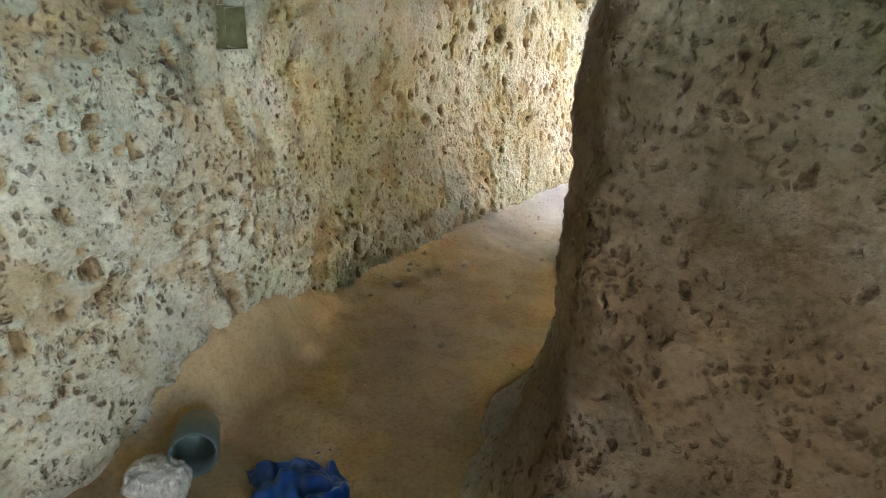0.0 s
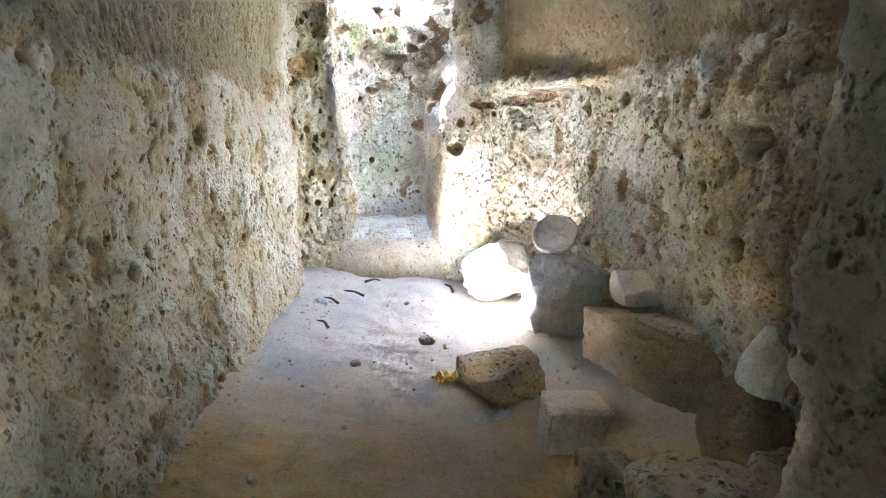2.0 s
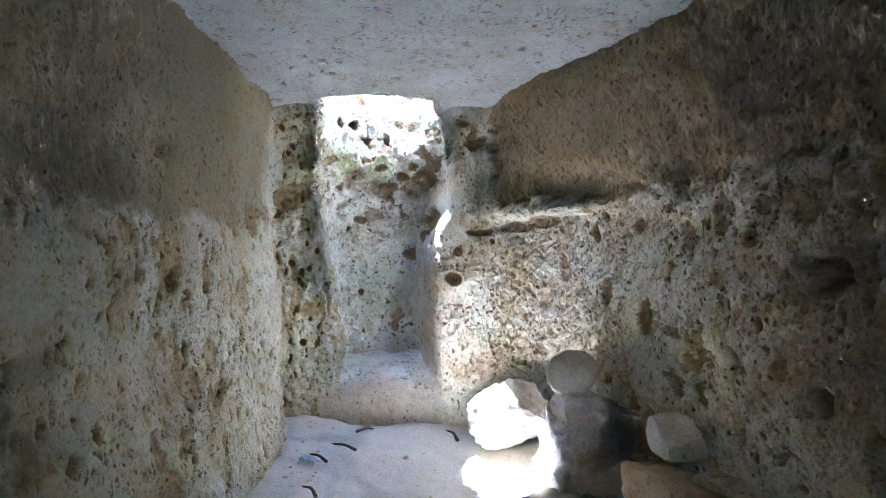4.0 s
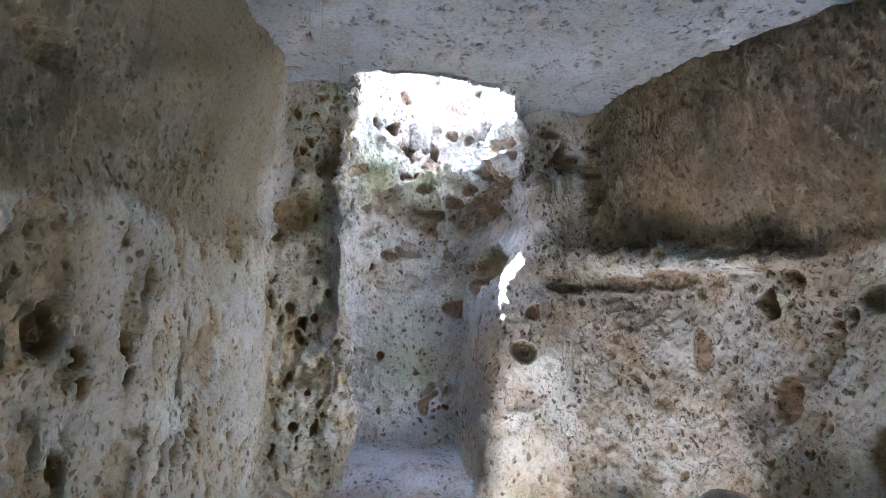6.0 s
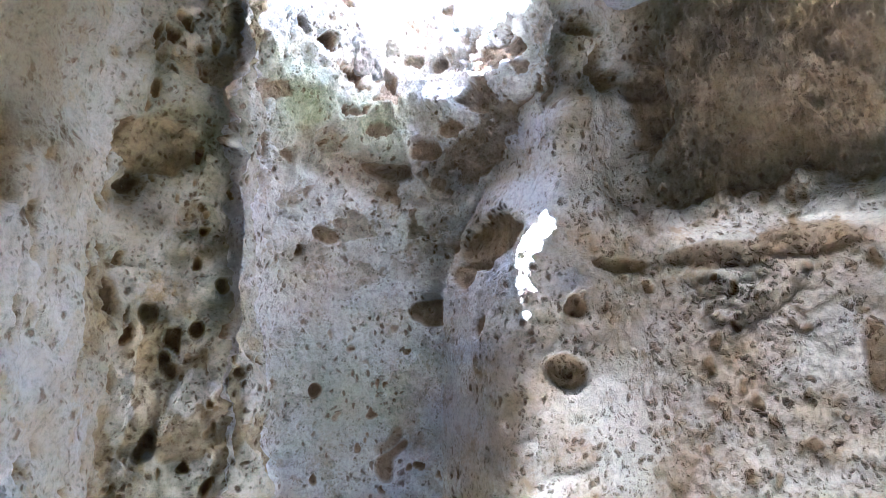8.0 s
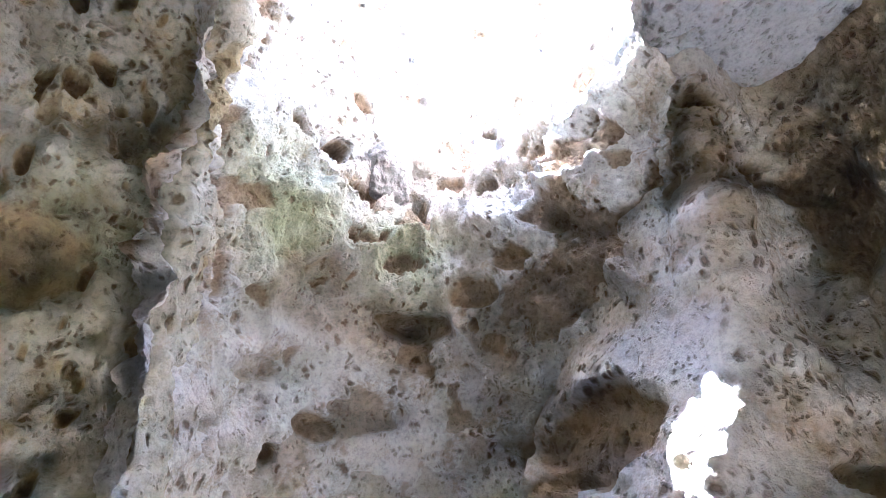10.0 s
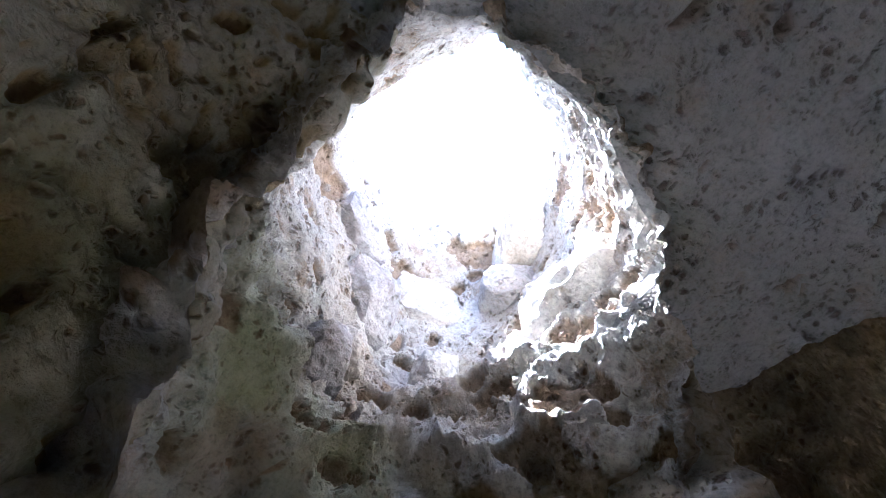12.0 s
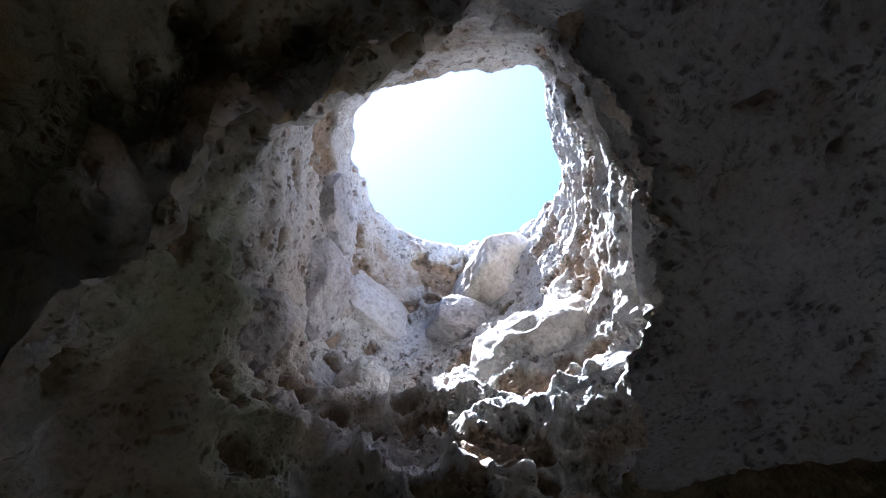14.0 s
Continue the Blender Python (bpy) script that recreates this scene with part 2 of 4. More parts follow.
def sheet_mesh(name, g, material, closed=False, keep=None, flip=False, bare=None):
    nu, nv = g.shape[:2]
    idx = np.arange(nu * nv).reshape(nu, nv)
    a = idx if closed else idx[:-1]
    b = np.roll(idx, -1, 0) if closed else idx[1:]
    quads = np.stack([a[:, :-1], b[:, :-1], b[:, 1:], a[:, 1:]], -1)
    if keep is not None:
        quads = quads[(keep if closed else keep[:-1])[:, :-1]]
    quads = quads.reshape(-1, 4)
    if flip:
        quads = quads[:, ::-1]
    me = bpy.data.meshes.new(name)
    me.vertices.add(nu * nv)
    me.vertices.foreach_set("co", g.reshape(-1).astype(np.float32))
    me.loops.add(quads.size)
    me.loops.foreach_set("vertex_index", quads.reshape(-1).astype(np.int32))
    me.polygons.add(len(quads))
    me.polygons.foreach_set("loop_start", np.arange(0, quads.size, 4, dtype=np.int32))
    me.polygons.foreach_set("use_smooth", np.ones(len(quads), dtype=bool))
    me.update(calc_edges=True)
    me.materials.append(material)
    if bare is not None:
        me.attributes.new("bare", "FLOAT", "POINT").data.foreach_set("value", bare.reshape(-1).astype(np.float32))
    return new(name, me)


def weathered(g, closed, sign, relief):
    """The sheet g pushed along its normals by relief(points), which gives rises and how bare the stone is; sign 1 makes
    rises go towards the room."""
    n = sheet_normals(g, closed) * sign
    d, bare = relief(g.reshape(-1, 3))
    return g + n * d.reshape(g.shape[:2])[..., None], bare.reshape(g.shape[:2])


def scooped(p, forms, seed, d, bare):
    """Adds forms (x, y, z, reach sideways, reach upwards, rise, bareness) to d and bare: sharp-edged hollows, rounded lobes."""
    wobble = 0.18 * fbm(p * 13, 3, seed=seed)
    for x, y, z, rh, rz, rise, naked in forms:
        near = (np.abs(p[:, 0] - x) < 1.6 * rh + 0.1) & (np.abs(p[:, 1] - y) < 1.6 * rh + 0.1) & (np.abs(p[:, 2] - z) < 1.6 * rz + 0.05)
        q = p[near]
        far = np.sqrt(((q[:, 0] - x) ** 2 + (q[:, 1] - y) ** 2) / rh ** 2 + ((q[:, 2] - z) / rz) ** 2) + wobble[near]
        if rise < 0:
            d[near] += rise * np.sqrt(smooth(1.0, 0.55, far))
        else:
            d[near] += rise * smooth(1.05, 0.1, far)
        bare[near] = np.maximum(bare[near], naked * smooth(1.0, 0.8, far))


def crust(p, seed, scale, gone, deep):
    """Where the hard crust has fallen away: 0 on it, 1 well inside a hollow, with sharp edges; and the depth."""
    f = fbm(p * scale, 4, 0.55, seed=seed)
    lost = smooth(gone, gone + 0.10, f)
    return lost, -deep * lost * (0.6 + 0.4 * smooth(gone, gone + 0.5, f))


# ---- setting ----
CEILING = 2.33


# hollows of the wall and its far pier: x, y, z, reach sideways, reach upwards, rise, bareness
LEFT_FORMS = [
    (-1.05, 4.27, 1.53, 0.10, 0.11, -0.05, 0.8), (-1.05, 3.24, 1.22, 0.055, 0.08, -0.05, 1.2), (-1.05, 3.12, 1.75, 0.09, 0.05, -0.05, 0.5),
    (-0.92, 1.82, 0.12, 0.09, 0.05, -0.07, 1.2), (-0.95, 2.15, 0.09, 0.07, 0.05, -0.06, 1.2), (-0.7, 1.42, 1.05, 0.05, 0.05, -0.035, 0.9), (-1.05, 2.45, 0.75, 0.08, 0.06, -0.05, 0.8),
    (-1.03, 2.89, 1.26, 0.05, 0.04, -0.05, 0.9), (-1.03, 3.55, 1.35, 0.05, 0.08, -0.05, 0.7), (-1.03, 3.79, 0.85, 0.05, 0.06, -0.05, 0.9), (-0.7, 1.38, 0.56, 0.04, 0.035, -0.05, 1.0),
    (-1.04, 3.75, 1.65, 0.05, 0.06, -0.04, 0.8), (-1.04, 4.0, 1.15, 0.05, 0.05, -0.05, 0.9), (-1.04, 3.9, 1.75, 0.04, 0.09, -0.05, 0.9), (-1.04, 4.4, 0.7, 0.05, 0.04, -0.04, 0.8),
    (-0.88, 4.86, 1.21, 0.026, 0.034, -0.06, 1.3), (-0.93, 4.84, 1.10, 0.022, 0.03, -0.05, 1.2), (-1.02, 4.84, 1.70, 0.12, 0.10, -0.05, 0.75), (-0.90, 4.88, 1.51, 0.07, 0.07, -0.03, 0.3),
    (-0.99, 4.82, 1.25, 0.025, 0.03, -0.04, 1.1), (-0.94, 4.85, 0.7, 0.03, 0.03, -0.05, 1.2), (-0.82, 4.87, 1.33, 0.028, 0.03, -0.05, 1.1), (-0.86, 4.85, 1.95, 0.07, 0.06, -0.04, 0.6),
    (-0.97, 4.62, 2.22, 0.08, 0.09, -0.05, 0.2), (-0.9, 4.85, 1.36, 0.09, 0.06, 0.04, 0.0), (-0.95, 4.83, 1.86, 0.10, 0.07, 0.045, 0.0), (-0.85, 4.9, 1.05, 0.06, 0.05, 0.025, 0.0),
]


def left_relief(p):
    low = 1 - smooth(1.45, 1.58, p[:, 2] + 0.12 * fbm(p * 3, 4, seed=5) - 0.15 * smooth(3.4, 4.3, p[:, 1]))
    pier = smooth(4.66, 4.80, p[:, 1])
    low = np.maximum(low, pier)
    d = 0.035 * fbm(p * 1.7, 3, seed=1) + 0.012 * fbm(p * 9, 3, seed=2) + 0.005 * fbm(p * 38, 3, 0.6, seed=3)
    lost, cut = crust(p * np.array([1, 1, 0.7]), 15, 6.5, 0.52, 0.020)
    lost, cut = lost * low, cut * low
    dense = smooth(-0.5, 0.2, fbm(p * 2.2, 3, seed=12))
    hole = 1.0 * low * pits(p * np.array([1, 1, 0.65]), 0.052, 0.8, 0.007, 0.024, 11) * (0.25 + 0.75 * dense)
    hole = np.maximum(hole, 1.0 * pits(p * np.array([1, 1, 0.8]), 0.15, 0.5, 0.010, 0.031, 21) * (0.3 + 0.7 * low) * smooth(0.3, 1.3, p[:, 1]))
    d += cut - hole
    bare = np.maximum(0.55 * lost, np.minimum(hole / 0.022, 1.25))
    d += pier * 0.014 * (1 - 2 * np.abs(fbm(p * 9, 4, 0.6, seed=17)))
    d -= 0.017 * (1 - low) * np.abs(value_noise(p * np.array([42, 42, 6.0]), 7)) + 0.006 * (1 - low) * np.abs(value_noise(p * np.array([90, 90, 30.0]), 9))
    along = (p[:, 1] - 1.04) * 0.85 - (p[:, 0] + 0.48) * 0.5
    d -= 0.22 * smooth(0.062, 0.050, np.abs(along)) * smooth(0.065, 0.054, np.abs(p[:, 2] - 1.205)) * (p[:, 1] < 1.4)
    scooped(p, LEFT_FORMS, 8, d, bare)
    return d + 0.014 * low, bare


left_line = [(-0.15, -1.7), (-0.24, -0.6), (-0.28, 0.3), (-0.42, 0.92), (-0.7, 1.4), (-0.92, 1.9), (-1.02, 2.7), (-1.05, 3.6), (-1.06, 4.4), (-1.08, 4.68), (-1.05, 4.79), (-0.96, 4.84), (-0.87, 4.87), (-0.80, 4.89), (-0.755, 4.92), (-0.735, 4.97), (-0.75, 5.06), (-0.84, 5.22)]
NU, NV = 1010, 400
line = spline(left_line, NU, lambda x, y: y < 1.0)
zs = np.linspace(-0.15, 2.42, NV)
g = np.zeros((NU, NV, 3))
tangent = np.gradient(line, axis=0)
tangent /= np.linalg.norm(tangent, axis=1, keepdims=True)
inward = np.stack([tangent[:, 1], -tangent[:, 0]], 1)
bulge = 0.10 * smooth(1.0, -0.1, zs) + 0.06 * smooth(1.7, 2.45, zs)
fade = smooth(4.85, 4.5, line[:, 1])
g[..., :2] = line[:, None, :] + inward[:, None, :] * (bulge[None, :] * fade[:, None] * (0.25 + 0.75 * smooth(1.2, 2.4, line[:, 1]))[:, None])[..., None]
g[..., 2] = zs[None, :]
# the edge of the far pier slants, and its head leans forward to the roof opening
near_edge = smooth(-0.95, -0.76, line[:, 0]) * (line[:, 1] > 4.6) * (line[:, 1] < 4.93) + 1.0 * (line[:, 1] >= 4.93)
g[..., 0] += near_edge[:, None] * (0.04 - 0.075 * smooth(0.5, 1.7, zs) + 0.06 * smooth(1.95, 2.35, zs))[None, :]
g[..., 1] -= 0.17 * smooth(4.6, 4.85, line[:, 1])[:, None] * smooth(2.1, 2.36, zs)[None, :]
# where it turns into the niche, its head sinks behind the rock of the shaft
g[..., 0] -= 0.18 * smooth(4.90, 4.95, line[:, 1])[:, None] * smooth(1.85, 2.2, zs)[None, :]
g, bare = weathered(g, False, 1, left_relief)
wall_left = sheet_mesh("wall_left", g, m_left, bare=bare)
tagged(wall_left, "pitted pale limestone wall with tool marks above", "wall", kind="structure")

# small square recess cut in the wall; its olive lining has shade painted in
bm = bmesh.new()
bmesh.ops.create_cube(bm, size=1.0)
bmesh.ops.delete(bm, geom=[f for f in bm.faces if f.normal.x > 0.5], context="FACES_ONLY")
bmesh.ops.scale(bm, vec=(0.09, 0.122, 0.125), verts=bm.verts)
bmesh.ops.reverse_faces(bm, faces=bm.faces)
me = bpy.data.meshes.new("niche_recess")
bm.to_mesh(me)
bm.free()
me.materials.append(plain("olive_recess_shade", (0.17, 0.155, 0.07), 0.95, 0.45, 30, 0.6))
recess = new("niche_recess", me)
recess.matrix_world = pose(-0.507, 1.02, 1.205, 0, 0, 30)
tagged(recess, "small square recess, olive inside darkened for shade", "recess", kind="structure")


# lobes and hollows of the far corner and the wall: x, y, z, reach sideways, reach upwards, rise, bareness
RIGHT_FORMS = [
    (-0.06, 5.14, 1.53, 0.20, 0.11, -0.07, 0.9), (-0.10, 5.22, 1.42, 0.10, 0.06, -0.04, 0.8), (-0.04, 5.05, 1.24, 0.05, 0.05, -0.04, 0.9),
    (0.24, 4.84, 1.62, 0.15, 0.16, 0.05, 0.0), (0.16, 4.88, 1.88, 0.12, 0.16, 0.04, 0.0), (0.44, 4.92, 1.95, 0.09, 0.24, -0.10, 0.8), (0.33, 4.90, 2.10, 0.10, 0.13, -0.10, 0.8), (0.22, 4.87, 2.20, 0.10, 0.035, -0.06, 1.0), (0.22, 4.86, 1.98, 0.05, 0.04, -0.03, 0.4),
    (0.32, 4.85, 1.43, 0.10, 0.030, -0.05, 0.85), (0.55, 4.77, 1.46, 0.16, 0.045, -0.02, 0.65), (0.74, 4.62, 1.49, 0.15, 0.05, -0.025, 0.65), (0.83, 4.30, 1.53, 0.07, 0.06, -0.07, 0.9), (0.95, 4.15, 1.48, 0.06, 0.05, -0.05, 0.9),
    (0.22, 4.79, 1.24, 0.035, 0.06, -0.05, 1.0), (0.16, 4.83, 1.30, 0.04, 0.035, -0.04, 1.0), (0.12, 4.84, 1.12, 0.06, 0.05, -0.04, 0.8), (0.74, 4.53, 1.34, 0.05, 0.045, -0.05, 0.9), (0.81, 4.51, 1.18, 0.045, 0.13, -0.04, 0.9),
    (0.62, 4.60, 1.01, 0.05, 0.06, -0.04, 0.8), (0.68, 4.58, 0.95, 0.06, 0.04, -0.04, 0.8), (0.20, 4.80, 0.98, 0.03, 0.04, -0.04, 1.0), (1.0, 4.2, 1.05, 0.06, 0.09, -0.05, 0.9), (1.1, 3.85, 0.95, 0.06, 0.12, -0.06, 1.0),
    (1.1, 3.9, 1.42, 0.06, 0.05, -0.05, 1.0), (1.15, 3.6, 1.2, 0.05, 0.06, -0.05, 1.0), (1.24, 3.0, 1.35, 0.06, 0.05, -0.05, 0.9), (1.2, 2.66, 1.22, 0.12, 0.10, -0.18, 1.0), (1.25, 2.2, 1.3, 0.06, 0.07, -0.05, 1.0),
    (0.95, 0.86, 1.35, 0.05, 0.07, -0.04, 1.1), (1.35, 0.75, 1.55, 0.06, 0.05, -0.04, 1.1), (1.6, 0.74, 1.2, 0.05, 0.10, -0.04, 1.0), (1.15, 0.76, 0.35, 0.05, 0.05, -0.04, 1.0),
]


def right_relief(p):
    room = smooth(1.25, 1.45, p[:, 1])
    ledge = 1.59 + 0.06 * fbm(p * 5, 4, 0.6, seed=31) + 0.06 * smooth(4.3, 4.6, p[:, 1]) * smooth(0.42, 0.55, p[:, 0])
    corner = smooth(0.42, 0.34, p[:, 0]) * smooth(4.5, 4.7, p[:, 1])
    low = np.maximum((1 - smooth(-0.015, 0.02, p[:, 2] - ledge)) * room, corner)
    d = 0.03 * fbm(p * 1.9, 3, seed=32) + (1 - 0.5 * corner) * (0.012 * fbm(p * 8, 3, seed=33) + 0.006 * fbm(p * 34, 3, 0.6, seed=34))
    lost, cut = crust(p, 45, 7.0, 0.50, 0.026)
    dark = smooth(4.45, 3.9, p[:, 1])
    scales = np.abs(value_noise(p * np.array([30, 30, 17.0]) + 2.0 * fbm(p * 12, 2, seed=46)[:, None], 47))
    hole = low * room * pits(p * np.array([1, 1, 0.8]), 0.045, 0.55, 0.006, 0.021, 41) * (0.5 + 0.5 * dark)
    hole = np.maximum(hole, (0.3 + 0.7 * low) * pits(p, 0.19, 0.25, 0.010, 0.040, 51))
    d += low * (cut * (1 - 0.6 * corner) - 0.007 * room * (1 - corner) * smooth(0.35, 0.0, scales)) - hole * (1 - 0.5 * corner)
    bare = np.maximum((0.3 + 0.3 * dark) * lost * low, np.minimum(hole / 0.026, 1.1) * (1 - 0.5 * corner))
    stroke = p @ np.array([0.55, -0.55, 0.62])
    pick = np.stack([stroke * 46, p[:, 2] * 7 - p[:, 1] * 4, p[:, 0] * 0], 1) + 0.5 * fbm(p * 7, 2, seed=36)[:, None]
    d -= 0.012 * (1 - low) * room * np.abs(value_noise(pick, 37))
    flare = smooth(1.9, 1.2, p[:, 1]) * smooth(0.75, 0.0, p[:, 2]) * smooth(1.9, 1.2, p[:, 0])
    d += flare * (0.2 + 0.09 * fbm(p * 5, 3, seed=38))
    wander = 0.05 * fbm(p * 4, 3, seed=36)
    for y, z0, z1, half, deep in ((3.17, 0.35, 1.2, 0.022, 0.06), (2.35, 0.6, 1.25, 0.018, 0.05), (3.42, 0.7, 1.15, 0.025, 0.04), (2.05, 0.9, 1.3, 0.03, 0.05), (3.50, 1.5, 2.05, 0.05, 0.05), (2.62, 1.42, 1.8, 0.04, 0.04)):
        groove = smooth(half, 0.3 * half, np.abs(p[:, 1] - y + wander)) * smooth(z0, z0 + 0.12, p[:, 2]) * smooth(z1, z1 - 0.2, p[:, 2]) * (p[:, 0] > 0.7)
        d -= deep * groove
        bare = np.maximum(bare, 0.9 * groove)
    scooped(p, RIGHT_FORMS, 39, d, bare)
    d -= 0.10 * smooth(0.55, 0.1, p[:, 2]) * smooth(2.0, 2.5, p[:, 1]) * smooth(4.0, 3.4, p[:, 1])
    shelf = smooth(0.42, 0.5, p[:, 0]) * smooth(4.0, 4.3, p[:, 1]) * smooth(1.50, 1.56, p[:, 2])
    return d + (0.022 + 0.085 * shelf) * low * room, bare


low_line = [(-0.14, 5.32), (-0.10, 5.18), (-0.06, 5.03), (-0.02, 4.91), (0.05, 4.845), (0.22, 4.84), (0.42, 4.87), (0.62, 4.74), (0.84, 4.5), (1.02, 4.15), (1.18, 3.5), (1.26, 2.7), (1.3, 1.9), (1.2, 1.5), (0.95, 1.36), (0.72, 1.31), (0.72, 1.22), (0.91, 0.85), (1.08, 0.76), (1.6, 0.74), (2.2, 0.6), (2.55, 0.3)]
high_line = [(-0.02, 5.34), (0.03, 5.19), (0.08, 5.05), (0.13, 4.94), (0.19, 4.88), (0.28, 4.93), (0.40, 4.95), (0.58, 4.5), (0.78, 4.05), (1.06, 3.45), (1.28, 2.7), (1.3, 1.9), (1.2, 1.5), (0.95, 1.36), (0.72, 1.31), (0.72, 1.22), (0.91, 0.85), (1.08, 0.76), (1.6, 0.74), (2.2, 0.6), (2.55, 0.3)]
NU, NV = 1000, 400
a = spline(low_line, NU, lambda x, y: y < 1.45)
b = spline(high_line, NU, lambda x, y: y < 1.45)
zs = np.linspace(-0.15, 2.42, NV)
fin = (smooth(0.45, 0.25, a[:, 0]) * smooth(4.6, 4.75, a[:, 1]))[:, None, None]
k = fin * smooth(1.3, 1.85, zs)[None, :, None] + (1 - fin) * smooth(1.3, 2.3, zs)[None, :, None]
g = np.zeros((NU, NV, 3))
g[..., :2] = a[:, None, :] * (1 - k) + b[:, None, :] * k
g[..., 2] = zs[None, :]
g, bare = weathered(g, False, 1, right_relief)
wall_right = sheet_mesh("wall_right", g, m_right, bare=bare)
tagged(wall_right, "rough limestone wall with broken ledge and pillar", "wall", kind="structure")

# niche and light shaft: one loop of rock, open to the room below the roof
LEVELS = [
    (0.40, [(-0.74, 4.86), (-0.74, 5.15), (-0.70, 5.36), (-0.42, 5.42), (-0.15, 5.36), (-0.03, 5.14), (0.02, 4.88), (-0.4, 4.7)]),
    (1.35, [(-0.79, 4.87), (-0.79, 5.13), (-0.73, 5.36), (-0.42, 5.44), (-0.14, 5.37), (0.02, 5.14), (0.08, 4.92), (-0.4, 4.7)]),
    (1.60, [(-0.80, 4.87), (-0.79, 5.10), (-0.71, 5.30), (-0.40, 5.41), (-0.08, 5.35), (0.08, 5.15), (0.14, 4.94), (-0.4, 4.7)]),
    (1.88, [(-0.81, 4.87), (-0.79, 5.06), (-0.64, 5.22), (-0.38, 5.33), (-0.14, 5.24), (0.02, 5.10), (0.14, 4.95), (-0.38, 4.66)]),
    (2.06, [(-0.80, 4.80), (-0.80, 5.04), (-0.66, 5.22), (-0.38, 5.37), (-0.16, 5.25), (-0.03, 5.11), (0.12, 4.89), (-0.37, 4.62)]),
    (2.33, [(-0.73, 4.62), (-0.80, 5.06), (-0.67, 5.27), (-0.35, 5.48), (-0.13, 5.37), (-0.02, 5.11), (0.04, 4.80), (-0.36, 4.58)]),
    (2.65, [(-0.64, 4.63), (-0.76, 5.08), (-0.62, 5.35), (-0.16, 5.63), (0.10, 5.48), (0.12, 5.16), (0.06, 4.86), (-0.32, 4.64)]),
    (2.95, [(-0.56, 4.68), (-0.68, 5.12), (-0.60, 5.40), (-0.10, 5.64), (0.13, 5.48), (0.16, 5.16), (0.04, 4.87), (-0.29, 4.69)]),
    (3.40, [(-0.47, 4.75), (-0.62, 5.12), (-0.57, 5.36), (-0.20, 5.58), (0.09, 5.42), (0.13, 5.12), (0.0, 4.89), (-0.26, 4.74)]),
    (3.62, [(-0.60, 4.60), (-0.80, 5.12), (-0.72, 5.52), (-0.14, 5.80), (0.25, 5.58), (0.30, 5.10), (0.12, 4.72), (-0.28, 4.60)]),
]
NU, NV = 640, 560
heights = [h for h, _ in LEVELS]
loops = np.array([closed_loop(pts, 30) for _, pts in LEVELS])
zs = np.linspace(heights[0], heights[-1], NV)
knots = np.clip(np.searchsorted(heights, zs, side="right") - 1, 0, len(heights) - 2)
g = np.zeros((240, NV, 3))
for j, (z, kk) in enumerate(zip(zs, knots)):
    t = (z - heights[kk]) / (heights[kk + 1] - heights[kk])
    t = t * t * (3 - 2 * t)
    g[:, j, :2] = loops[kk] * (1 - t) + loops[kk + 1] * t
    g[:, j, 2] = z
at = np.linspace(0, 240, NU, endpoint=False)
lo = np.floor(at).astype(int)
fr = (at - lo)[:, None, None]
g = g[lo] * (1 - fr) + g[(lo + 1) % 240] * fr
# the rim is lower on the side towards the room
RIM = np.interp(at / 30, np.arange(9), [0.80, 0.85, 0.90, 1.0, 1.0, 1.0, 0.9, 0.8, 0.80])
g[..., 2] = np.where(g[..., 2] > CEILING, CEILING + (g[..., 2] - CEILING) * RIM[:, None], g[..., 2])
RIM_Z = CEILING + (heights[-1] - CEILING) * np.interp(np.arange(240) / 30, np.arange(9), [0.80, 0.85, 0.90, 1.0, 1.0, 1.0, 0.9, 0.8, 0.80])


